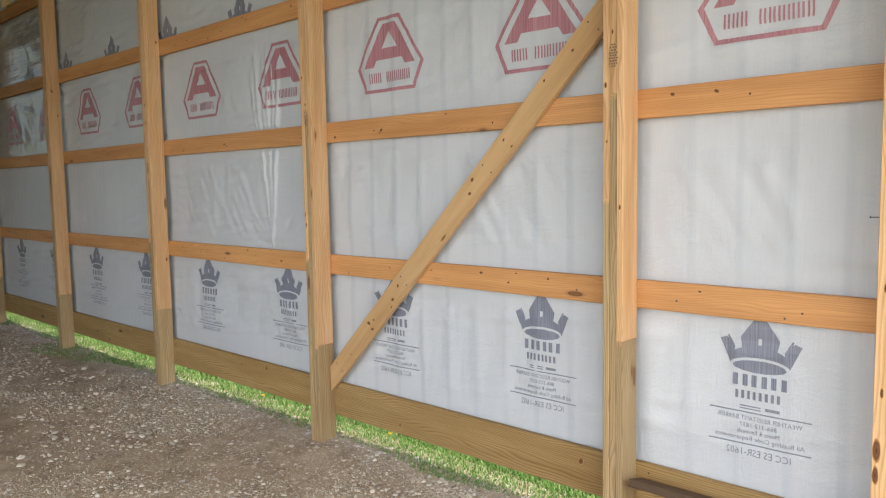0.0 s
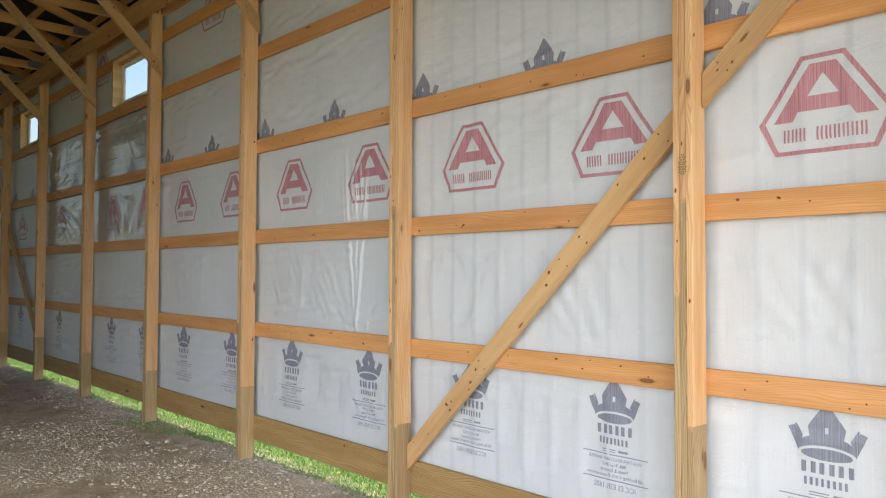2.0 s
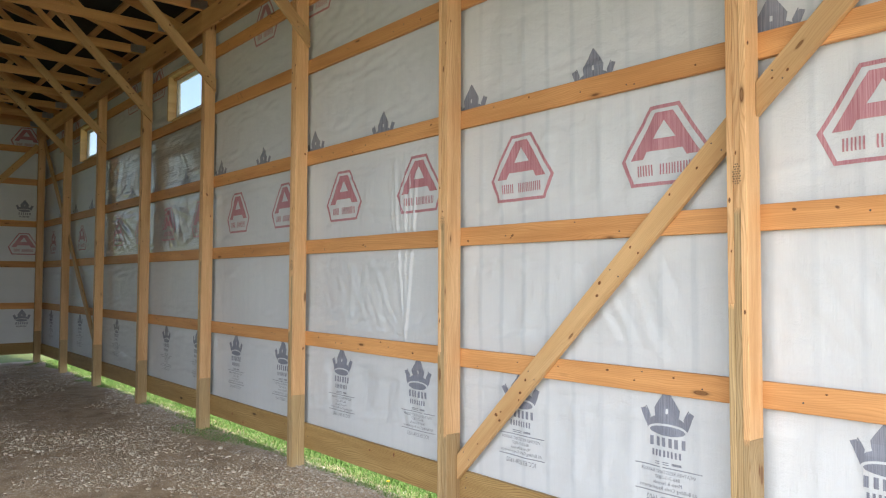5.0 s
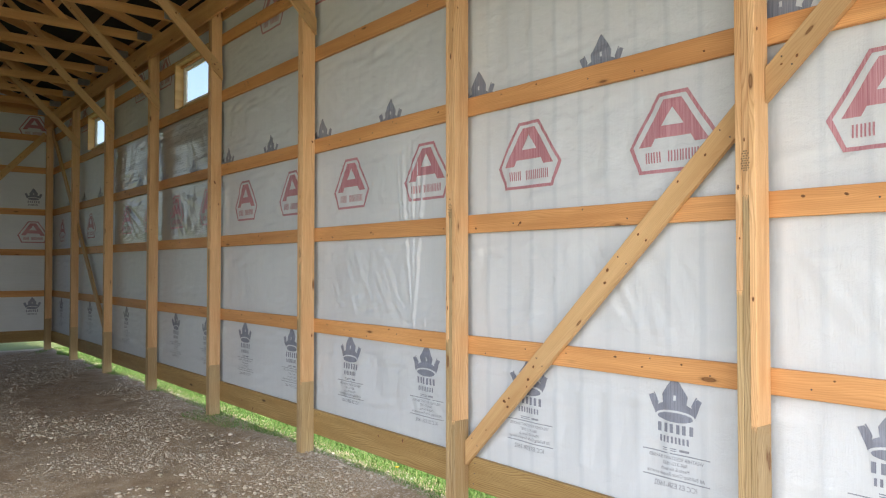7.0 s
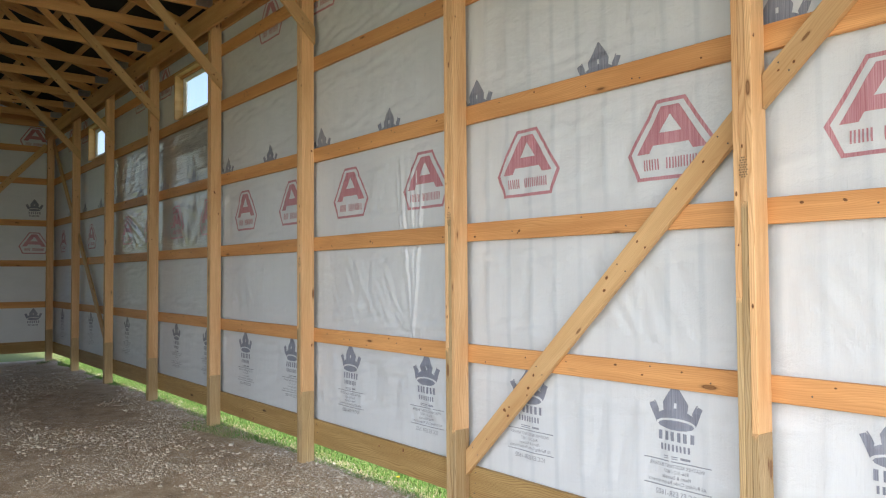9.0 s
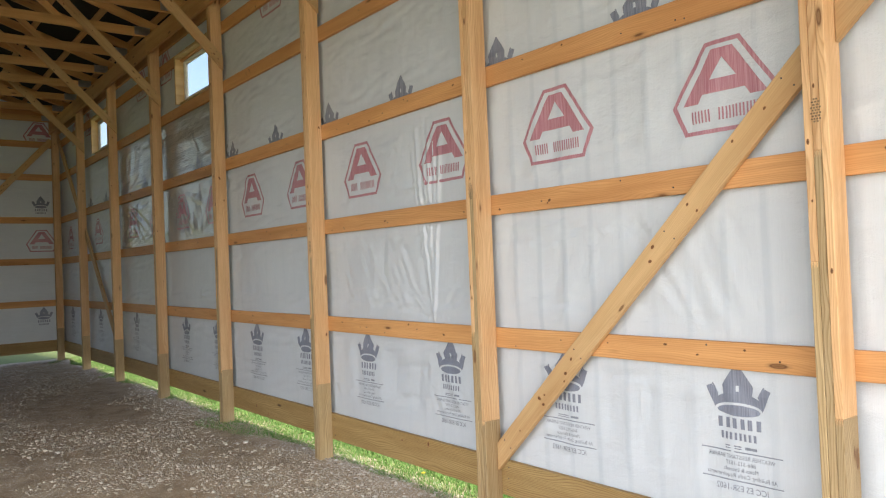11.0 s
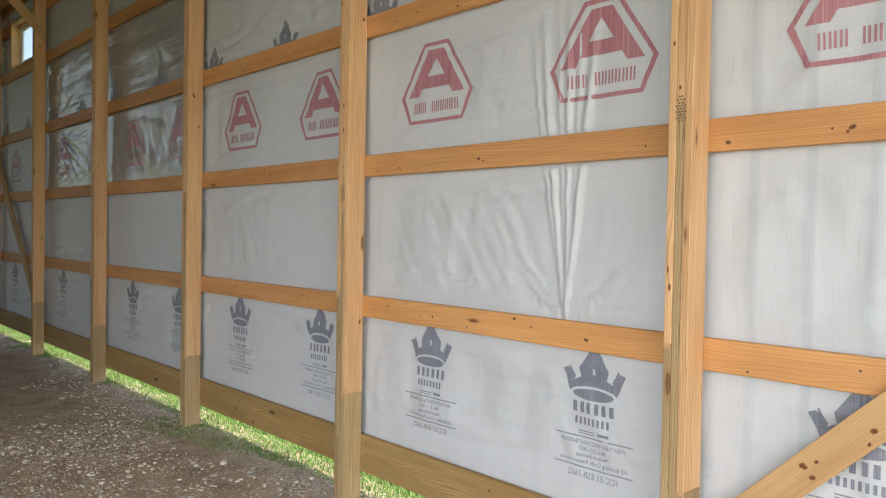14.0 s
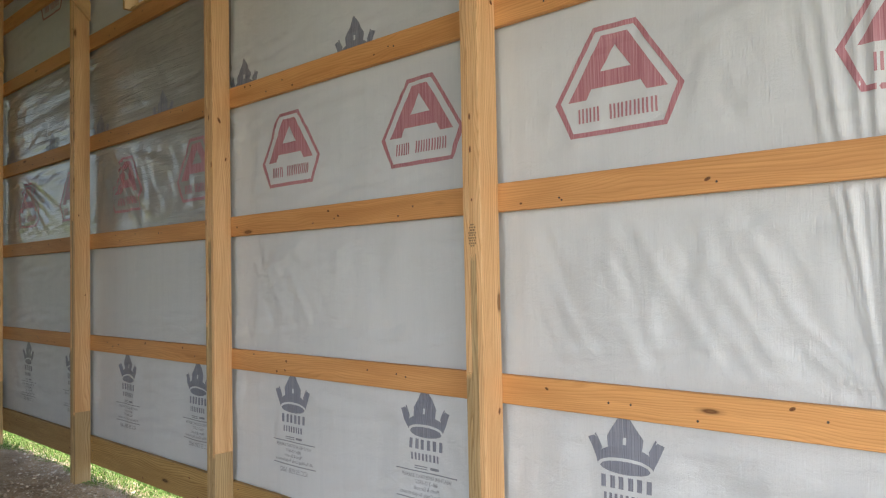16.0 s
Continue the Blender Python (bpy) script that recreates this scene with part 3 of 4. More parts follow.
def hexagon_print():
    bm = bmesh.new()
    o = [(-0.105, 0.245), (0.105, 0.245), (0.318, -0.075), (0.238, -0.242), (-0.238, -0.242), (-0.318, -0.075)]
    q = [(-0.092, 0.222), (0.092, 0.222), (0.288, -0.070), (0.222, -0.220), (-0.222, -0.220), (-0.288, -0.070)]
    band(bm, o, q)
    # gable-shaped emblem with a triangular hole
    poly(bm, [(-0.062, 0.20), (-0.245, -0.075), (-0.150, -0.075), (-0.122, -0.030), (-0.075, 0.042), (-0.0, 0.150), (0.0, 0.20)])
    poly(bm, [(0.062, 0.20), (0.0, 0.20), (0.0, 0.150), (0.075, 0.042), (0.122, -0.030), (0.150, -0.075), (0.245, -0.075)])
    poly(bm, [(-0.075, 0.042), (-0.122, -0.030), (0.122, -0.030), (0.075, 0.042)])
    letter_blocks(bm, 10, -0.195, 0.205, -0.178, -0.112, 0.28, (6,))
    return slice_up(bm)


def crown_shape(bm):
    """Points relative to the middle and to the upper rule."""
    arc = [math.pi * k / 14 for k in range(15)]
    poly(bm, [(0.122 * math.cos(a * 2), 0.216 + 0.029 * math.sin(a * 2)) for a in arc[:-1]])
    # body above a thin pale gap round the disc
    low = [(0.134 * math.cos(a), 0.222 + 0.036 * math.sin(a)) for a in arc]
    up = [(0.134 * math.cos(a) * (1 + 0.06 * math.sin(a)), 0.222 + 0.085 * math.sin(a) ** 0.6 if 0 < k < 14 else 0.222) for k, a in enumerate(arc)]
    for k in range(14):
        pts = [low[k], low[k + 1], up[k + 1], up[k]]
        poly(bm, pts[1:] if k == 0 else (pts[:3] if k == 13 else pts))
    for s in (-1, 1):
        poly(bm, [(s * 0.134, 0.222), (s * 0.118, 0.268), (s * 0.112, 0.298), (s * 0.152, 0.342), (s * 0.184, 0.330)])
        poly(bm, [(s * 0.112, 0.298), (s * 0.128, 0.300), (s * 0.150, 0.348), (s * 0.143, 0.352)])
        poly(bm, [(s * 0.078, 0.285), (s * 0.008, 0.285), (s * 0.008, 0.345), (s * 0.088, 0.345)])
        poly(bm, [(s * 0.088, 0.345), (s * 0.008, 0.345), (s * 0.008, 0.366), (s * 0.074, 0.366)])
        poly(bm, [(s * 0.074, 0.366), (0.0, 0.366), (0.0, 0.462), (s * 0.006, 0.460), (s * 0.046, 0.405)])
    bar(bm, -0.008, 0.008, 0.285, 0.316)
    bar(bm, -0.008, 0.008, 0.346, 0.366)


def crown_print():
    bm = bmesh.new()
    crown_shape(bm)
    letter_blocks(bm, 3, -0.123, 0.138, 0.122, 0.176, 0.20)
    letter_blocks(bm, 4, -0.095, 0.120, 0.062, 0.100, 0.24)
    return slice_up(bm)


def caption_print():
    bm = bmesh.new()
    bar(bm, -0.229, 0.229, -0.003, 0.003)
    bar(bm, -0.229, 0.229, -0.154, -0.148)
    for y0, y1, z0, z1 in ((-0.01, 0.085, 0.026, 0.032), (-0.01, 0.085, 0.014, 0.019), (-0.095, -0.03, 0.018, 0.032)):
        bar(bm, y0, y1, z0, z1)
    merge(bm, words("WEATHER RESISTANT BARRIER", 0.030, 0.0, -0.028, 0.38))
    merge(bm, words("866-312-1837", 0.030, 0.0, -0.060, 0.165))
    merge(bm, words("Meets & Exceeds", 0.030, 0.0, -0.092, 0.19))
    merge(bm, words("All Building Code Requirements", 0.030, 0.0, -0.124, 0.40))
    merge(bm, words("ICC ES ESR-1602", 0.046, 0.0, -0.190, 0.29))
    return slice_up(bm, 0.06)


def lay_print(name, template, y, z, material, label, floor_z=None):
    """A print laid on the wrap, following its creases."""
    bm = template.copy()
    for v in bm.verts:
        v.co.y += y
        v.co.z += z
    if floor_z is not None:
        bmesh.ops.bisect_plane(bm, geom=bm.verts[:] + bm.edges[:] + bm.faces[:], dist=1e-6, plane_co=(0, 0, floor_z), plane_no=(0, 0, -1), clear_outer=True)
    for v in bm.verts:
        v.co.x = wrap_x(v.co.y, v.co.z) - 0.0025
    bmesh.ops.recalc_face_normals(bm, faces=bm.faces[:])
    return part(name, bm, material, wrap, label)


HEX, CROWN, CAPTION = hexagon_print(), crown_print(), caption_print()
PITCH = 1.209
for k in range(-2, 15):
    y = 1.472 + PITCH * k
    if y + 0.35 < END_Y:
        lay_print("crown_print", CROWN, y, 0.736, INK_BLUE, "slate-blue crown emblem seen mirrored through the sheet")
        lay_print("caption_print", CAPTION, y, 0.736, INK_TEXT, "small grey mirrored lettering between two rules")
        lay_print("hexagon_print", HEX, y - 0.003, 2.656, INK_RED, "faded red hexagon emblem seen mirrored")
    y = 3.222 + PITCH * (k - 2)
    if y + 0.35 < END_Y:
        lay_print("crown_print", CROWN, y, 2.910, INK_BLUE, "top of a slate-blue crown above the girt", 3.08)
        if y > 6 and not any(a - 0.4 < y < b + 0.4 for a, b in WIN):
            lay_print("hexagon_print", HEX, y, 4.84, INK_RED, "faded red hexagon emblem seen mirrored")

# --- ribbed siding outside the wrap
def siding(name, along, x, a, b, z0, z1, label):
    """Upright-ribbed steel sheet. along: 'y' or 'x'."""
    bm = bmesh.new()
    prof = []
    u = a
    while u < b - 0.24:
        prof += [(u, 0.0), (u + 0.16, 0.0), (u + 0.178, 0.019), (u + 0.21, 0.019), (u + 0.2286, 0.0)]
        u += 0.2286
    prof.append((b, 0.0))
    last = None
    for u, d in prof:
        c = [(x + d, u) if along == "y" else (u, x + d)][0]
        row = [bm.verts.new((*c, z)) for z in (z0, z1)]
        if last:
            bm.faces.new((last[0], row[0], row[1], last[1]))
        last = row
    return tagged(part(name, bm, SIDING), label, "siding", kind="structure")


# outer sheets of the long wall, left open at the windows
spans = [(BACK_Y, WIN[0][0]), (WIN[0][1], WIN[1][0]), (WIN[1][1], END_Y + 0.06)]
for n, (a, b) in enumerate(spans):
    siding("wall_east", "y", XW + 0.075, a, b, 0.16, 5.52, "ribbed steel siding of the long wall")
for a, b in WIN:
    siding("wall_east", "y", XW + 0.075, a, b, 0.16, WIN_LO, "ribbed steel siding under a window")
    siding("wall_east", "y", XW + 0.075, a, b, WIN_HI, 5.52, "ribbed steel siding above a window")


# --- windows
def barn_window(name, a, b):
    win = empty(name, (0, 0, 0), "small white vinyl window in a pine jamb box", "window", "windows of the long wall", "structure")
    x0, x1 = XW - 0.075, XW + 0.085
    t = 0.038
    part("far_jamb", box_bm((x0, b - t, WIN_LO), (x1, b, WIN_HI), 0.003), JAMB, win, "pale pine jamb board")
    part("near_jamb", box_bm((x0, a, WIN_LO), (x1, a + t, WIN_HI), 0.003), JAMB, win, "pale pine jamb board")
    part("head_jamb", box_bm((x0, a + t, WIN_HI - t), (x1, b - t, WIN_HI), 0.003), JAMB, win, "pale pine head board")
    part("window_sill", box_bm((x0 + 0.05, a + t, WIN_LO), (x1, b - t, WIN_LO + 0.02), 0.003), JAMB, win)
    ya, yb, za, zb = a + t, b - t, WIN_LO + 0.02, WIN_HI - t
    xf = XW + 0.045
    f = 0.045
    bm = bmesh.new()
    for lo, hi in (((xf, ya, za), (xf + 0.05, ya + f, zb)), ((xf, yb - f, za), (xf + 0.05, yb, zb)),
                   ((xf, ya + f, za), (xf + 0.05, yb - f, za + f)), ((xf, ya + f, zb - f), (xf + 0.05, yb - f, zb))):
        box_bm(lo, hi, 0.003, bm)
    part("window_frame", bm, VINYL, win, "white vinyl frame")
    s = 0.03
    X, p, q = xf + 0.012, ya + f, yb - f
    bm = bmesh.new()
    for lo, hi in (((X, p, za + f), (X + 0.024, p + s, zb - f)), ((X, q - s, za + f), (X + 0.024, q, zb - f)),
                   ((X, p + s, za + f), (X + 0.024, q - s, za + f + s)), ((X, p + s, zb - f - s), (X + 0.024, q - s, zb - f))):
        box_bm(lo, hi, 0.002, bm)
    sash = part("sash", bm, VINYL, win, "white vinyl sash")
    pane = part("pane", box_bm((X + 0.010, p + s, za + f + s), (X + 0.014, q - s, zb - f - s)), GLASS, sash, "clear glass pane")
    pane.visible_shadow = False
    return win


for n, (a, b) in enumerate(WIN):
    barn_window(f"window_{n + 1}", a, b)


# --- diagonal wind braces, let in between the posts
def wind_brace(ya, za, yb, zb, x=XW - 0.021):
    a, b = Vector((x, ya, za)), Vector((x, yb, zb))
    slope = (b - a).normalized()
    w = 0.135
    flat = Vector((-1, 0, 0))
    wy = flat.cross(slope)
    # shear the ends so that they stand upright against the posts
    c = -wy.y / slope.y
    return board("diagonal_brace", a, b, w, 0.037, flat, PINE_BRACE, None, "knotty pine diagonal brace nailed between two posts", "brace", "wind braces", cut=(c, c))


p = post_y
wind_brace(p(2) - 0.002, 0.408, p(1) + POST_W + 0.002, 2.695)
wind_brace(p(1) - 0.002, 2.802, p(0) + POST_W + 0.002, 4.99)
wind_brace(p(6) + POST_W + 0.002, 0.45, p(7) - 0.002, 2.66)
wind_brace(p(7) + POST_W + 0.002, 2.75, p(8) - 0.002, 4.95)


# --- knee braces from the posts to the trusses
def knee_brace(i):
    y = post_y(i) - 0.020
    a, b = Vector((XW - 0.005, y, 4.338)), Vector((1.60, y, 5.735))
    s = (b - a).normalized()
    wy = Vector((0, -1, 0)).cross(s)
    return board("knee_brace", a, b, 0.125, 0.037, (0, -1, 0), PINE_BRACE, None, "pine knee brace from wall post up to truss", "brace", "knee braces", cut=(-wy.x / s.x, 0.0))


for i in range(2, 8):
    knee_brace(i)

# ---------- trusses and roof ----------
X_MID = (XW + X_FAR) / 2
SLOPE = 4 / 12
CH = 0.13


def top_z(x):
    """Underside of the roof framing at x."""
    return BEAM_HI + 0.19 + (XW - abs(x - X_MID) - X_MID) * SLOPE


def roof_truss():
    tr = empty("roof_truss", (0, 0, 0), "pine roof truss with galvanised plates", "truss", "roof trusses")
    zb = BEAM_HI + 0.002 + CH / 2
    board("bottom_chord", (XW - 0.10, 0, zb), (X_MID, 0, zb), CH, 0.038, (0, -1, 0), PINE_TRUSS, tr)
    board("bottom_chord", (X_MID, 0, zb), (X_FAR + 0.10, 0, zb), CH, 0.038, (0, -1, 0), PINE_TRUSS, tr)
    for sgn, xe in ((1, XW), (-1, X_FAR)):
        a = Vector((xe + sgn * 0.04, 0, top_z(xe) - 0.06))
        b = Vector((X_MID, 0, top_z(X_MID) - 0.07))
        board("top_chord", a, b, CH, 0.038, (0, -1, 0), PINE_TRUSS, tr)
        L = xe - X_MID
        for n, (ub, ut) in enumerate(((0.72, 0.55), (0.50, 0.55), (0.50, 0.28), (0.20, 0.28), (0.20, 0.02))):
            pb = Vector((X_MID + L * ub, 0, zb))
            pt = Vector((X_MID + L * ut, 0, top_z(X_MID + L * ut) - 0.10))
            board("web", pb, pt, 0.089, 0.036, (0, -1, 0), PINE_TRUSS, tr)
        # toothed plates on both faces
        for s in (-1, 1):
            part("heel_plate", box_bm((xe - sgn * 0.22 - 0.11, s * 0.0205 - 0.0015, zb - 0.045), (xe - sgn * 0.22 + 0.11, s * 0.0205 + 0.0015, zb + 0.075)), STEEL, tr, "galvanised toothed plate")
    return tr


TRUSS_YS = [post_y(-1) + 0.057 + 1.219 * k for k in range(19)]
first = roof_truss()
first.matrix_basis = pose(0, TRUSS_YS[0], 0)
for y in TRUSS_YS[1:]:
    copy_thing(first, pose(0, y, 0))

n_purlin = 11
for sgn, xe in ((1, XW), (-1, X_FAR)):
    for k in range(n_purlin):
        x = xe - sgn * (0.05 + k * 0.6)
        z = top_z(x) + 0.03
        for a, b in ((BACK_Y, 7.0), (7.0, END_Y)):
            board("purlin", (x, a, z), (x, b, z), 0.089, 0.038, Vector((sgn * SLOPE, 0, 1)), PINE_TRUSS, None, "pine purlin across the trusses under the roof", "purlin", "purlins")

bm = bmesh.new()
for sgn, xe in ((1, XW), (-1, X_FAR)):
    xo = xe + sgn * 0.35
    q = [(xo, BACK_Y - 0.3), (X_MID, BACK_Y - 0.3), (X_MID, END_Y + 0.3), (xo, END_Y + 0.3)]
    zz = [top_z(x) + 0.055 if abs(x - X_MID) < 1 else top_z(xe) + 0.055 - 0.35 * SLOPE for x, _ in q]
    lo = [bm.verts.new((x, y, z)) for (x, y), z in zip(q, zz)]
    hi = [bm.verts.new((x, y, z + 0.03)) for (x, y), z in zip(q, zz)]
    bm.faces.new(lo)
    bm.faces.new(hi[::-1])
    for k in range(4):
        j = (k + 1) % 4
        bm.faces.new((lo[k], hi[k], hi[j], lo[j]))
bmesh.ops.recalc_face_normals(bm, faces=bm.faces[:])
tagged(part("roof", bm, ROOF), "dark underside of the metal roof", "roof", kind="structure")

# ---------- far gable end ----------
end_xs = [1.42, -1.2, -3.6, -5.9]
for x in end_xs:
    post = empty("end_post", (0, 0, 0), "laminated pine post of the gable end", "post", "posts of the gable end")
    for k in range(3):
        xa = x + 0.038 * k + 0.019
        board("treated_ply", (xa, END_Y - 0.07, -0.35), (xa, END_Y - 0.07, 0.65 + 0.5 * k), 0.14, 0.037, (1, 0, 0), TREATED, post, "greenish treated lower ply")
        board("upper_ply", (xa, END_Y - 0.07, 0.65 + 0.5 * k), (xa, END_Y - 0.07, 5.24), 0.14, 0.037, (1, 0, 0), PINE_POST, post)
for k, zt in enumerate(GIRT_TOPS + (5.55,)):
    for xa, xb in ((XW, 1.4), (-1.0, X_FAR)):
        board("wall_girt", (xa, END_Y + 0.02, zt - 0.07), (xb, END_Y + 0.02, zt - 0.07), GIRT_H, GIRT_T, (0, -1, 0), PINE, None,
              "pine girt board on the gable end", "girt", "girts of the gable end")
for xa, xb in ((XW, 1.4), (-1.0, X_FAR)):
    board("skirt_board", (xa, END_Y + 0.02, 0.285), (xb, END_Y + 0.02, 0.285), 0.25, GIRT_T, (0, -1, 0), TREATED_SKIRT, None,
          "treated pine skirt board of the gable end", "skirt board", "skirt boards")
board("diagonal_brace", (XW - POST_D, END_Y - 0.02, 4.89), (1.56, END_Y - 0.02, 3.43), 0.135, 0.037, (0, -1, 0), PINE_BRACE, None,
      "knotty pine diagonal brace nailed between two posts", "brace", "wind braces")


def end_wrap_z(x, z):
    return END_Y + 0.046 + 0.006 * noise.noise(Vector((x * 2, z * 2, 9)))


xs_, zs_ = np.arange(X_FAR, XW + 0.05, 0.12), np.arange(0.22, 7.6, 0.12)
vs = [(x, end_wrap_z(x, z), z) for z in zs_ for x in xs_]
nx = len(xs_)
fs = [(j * nx + i, j * nx + i + 1, (j + 1) * nx + i + 1, (j + 1) * nx + i) for j in range(len(zs_) - 1) for i in range(nx - 1)
      if zs_[j + 1] < top_z(xs_[i]) + 0.1 and not (-1.0 < xs_[i] < 1.3 and zs_[j] < 4.8)]
me = bpy.data.meshes.new("end_wrap")
me.from_pydata(vs, [], fs)
me.polygons.foreach_set("use_smooth", [True] * len(fs))
me.materials.append(WRAP)
end_wrap = tagged(new("end_wrap", me), "white woven plastic wrap on the gable end", "house wrap", kind="structure")


def lay_end_print(name, template, x, z, material, label):
    bm = template.copy()
    for v in bm.verts:
        v.co = Vector((x - v.co.y, END_Y + 0.037, v.co.z + z))
    bmesh.ops.recalc_face_normals(bm, faces=bm.faces[:])
    return part(name, bm, material, end_wrap, label)


for k in range(0, 1):
    x = 2.625 - PITCH * k
    lay_end_print("crown_print", CROWN, x, 0.70, INK_BLUE, "slate-blue crown emblem seen mirrored through the sheet")
    lay_end_print("hexagon_print", HEX, x, 2.64, INK_RED, "faded red hexagon emblem seen mirrored")
    lay_end_print("crown_print", CROWN, x, 3.18, INK_BLUE, "slate-blue crown emblem seen mirrored through the sheet")
    lay_end_print("hexagon_print", HEX, x, 5.05, INK_RED, "faded red hexagon emblem seen mirrored")

bm = box_bm((1.4, END_Y + 0.07, 0.22), (XW + 0.08, END_Y + 0.09, 5.4))
box_bm((X_FAR, END_Y + 0.07, 0.22), (-1.0, END_Y + 0.09, 5.4), 0, bm)
box_bm((-1.0, END_Y + 0.07, 4.85), (1.4, END_Y + 0.09, 5.4), 0, bm)
tagged(part("wall_north", bm, SIDING), "steel siding of the gable end", "wall", kind="structure")
bm = bmesh.new()
tri = [(XW + 0.08, 5.4), (X_FAR, 5.4), (X_MID, top_z(X_MID))]
for yy in (END_Y + 0.07, END_Y + 0.09):
    bm.faces.new([bm.verts.new((x, yy, z)) for x, z in tri])
tagged(part("wall_north_gable", bm, SIDING), "steel siding in the gable", "wall", kind="structure")

# ---------- walls that close the barn out of view ----------
# side opening is assumed, as wide as its lamp needs
bm = box_bm((X_FAR - 0.06, 7.0, 0.0), (X_FAR, END_Y + 0.09, 5.4))
box_bm((X_FAR - 0.06, BACK_Y, 0.0), (X_FAR, -1.2, 5.4), 0, bm)
box_bm((X_FAR - 0.06, -1.2, 4.5), (X_FAR, 7.0, 5.4), 0, bm)
tagged(part("wall_west", bm, BOUNCE_WALL), "unseen opposite long wall, brown to dim and warm bounced light", "wall", kind="structure")
bm = bmesh.new()
for yy in (BACK_Y - 0.02, BACK_Y - 0.05):
    bm.faces.new([bm.verts.new((x, yy, z)) for x, z in ((XW + 0.08, 5.1), (X_FAR, 5.1), (X_FAR, 5.4), (X_MID, top_z(X_MID)), (XW + 0.08, 5.4))])
tagged(part("wall_south", bm, SIDING), "gable above the wide open end", "wall", kind="structure")

# ---------- small things ----------
nail_bm = bmesh.new()
bmesh.ops.create_cone(nail_bm, segments=8, radius1=0.0055, radius2=0.0045, depth=0.003, cap_ends=True)
nail_mesh = mesh_of(nail_bm, "nail")
nail_mesh.materials.append(NAIL)


def nails(thing, spots):
    """Nail heads on the wide face of a board, given along and across it."""
    zt = max(v.co.z for v in thing.data.vertices)
    for u, v in spots:
        ob = new("nail", nail_mesh)
        ob.parent = thing
        ob.matrix_basis = Matrix.Translation((u, v, zt + 0.0008))


rnd = random.Random(12)
for ob in list(scene.objects):
    kind_name = ob.name.split(".")[0]
    if kind_name == "diagonal_brace" and ob.data:
        L = max(v.co.x for v in ob.data.vertices) - 0.1
        spots = [(L * s + rnd.uniform(-0.02, 0.02), w) for s in (-0.93, -0.33, 0.30, 0.93) for w in (-0.04, 0.035)]
        nails(ob, spots)
    elif kind_name == "knee_brace":
        L = max(v.co.x for v in ob.data.vertices) - 0.12
        nails(ob, [(-L + rnd.uniform(0, 0.03), -0.03), (-L + 0.05, 0.03), (-L + 0.1, 0.0), (L - 0.25, 0.02), (L - 0.3, -0.03)])
    elif kind_name == "wall_girt" and ob["group"] == "girts of the long wall":
        nails(ob, [(rnd.uniform(-1.0, 1.0), rnd.uniform(-0.05, 0.05)) for _ in range(4)])
    elif kind_name == "skirt_board" and abs(ob.location.x - 3.0) < 0.1:
        nails(ob, [(s * (1.12 - rnd.uniform(0, 0.03)), w) for s in (-1, 1) for w in (-0.08, 0.0, 0.08)])


def knot_material():
    m = Mat("pine_knot", 0.55, spec=0.35)
    c = m.node("ShaderNodeTexCoord")
    far = m.node("ShaderNodeVectorMath")
    far.operation = "LENGTH"
    flat = m.node("ShaderNodeMapping")
    flat.inputs["Scale"].default_value = (1, 1, 0)
    m.link(c.outputs["Object"], flat.inputs["Vector"])
    m.link(flat.outputs[0], far.inputs[0])
    n = m.noise(m.coords((1, 1, 0)), 2.5, 3, 0.6)
    ring = m.mix(0.2, far.outputs["Value"], n, "ADD")
    m.color(m.ramp(ring, (0.15, (0.07, 0.028, 0.012)), (0.45, (0.20, 0.085, 0.032)), (0.70, (0.13, 0.055, 0.022)), (0.88, (0.40, 0.195, 0.075)), (1.0, (0.58, 0.32, 0.135))))
    return m.m


KNOT = knot_material()
bm = bmesh.new()
hub = bm.verts.new((0, 0, 1.0))
rim = [bm.verts.new((math.cos(k * math.pi / 6) * (1 + 0.08 * math.sin(k * 2.1)), math.sin(k * math.pi / 6) * (1 + 0.1 * math.cos(k * 1.7)), 0.0)) for k in range(12)]
for k in range(12):
    bm.faces.new((hub, rim[k], rim[(k + 1) % 12]))
knot_mesh = mesh_of(bm, "knot")
knot_mesh.materials.append(KNOT)


def knot(board_ob, u, v, long, wide, edge=False):
    """A slightly proud knot on the wide face (or on the inner edge) of a board."""
    ob = new("knot", knot_mesh)
    ob.parent = board_ob
    size = Matrix.Diagonal((long, wide, 0.0022, 1))
    if edge:
        top = max(q.co.y for q in board_ob.data.vertices)
        ob.matrix_basis = Matrix.Translation((u, top - 0.0002, v)) @ Matrix.Rotation(radians(-90), 4, "X") @ size
    else:
        top = max(q.co.z for q in board_ob.data.vertices)
        ob.matrix_basis = Matrix.Translation((u, v, top - 0.0002)) @ Matrix.Rotation(rnd.uniform(-0.5, 0.5), 4, "Z") @ size


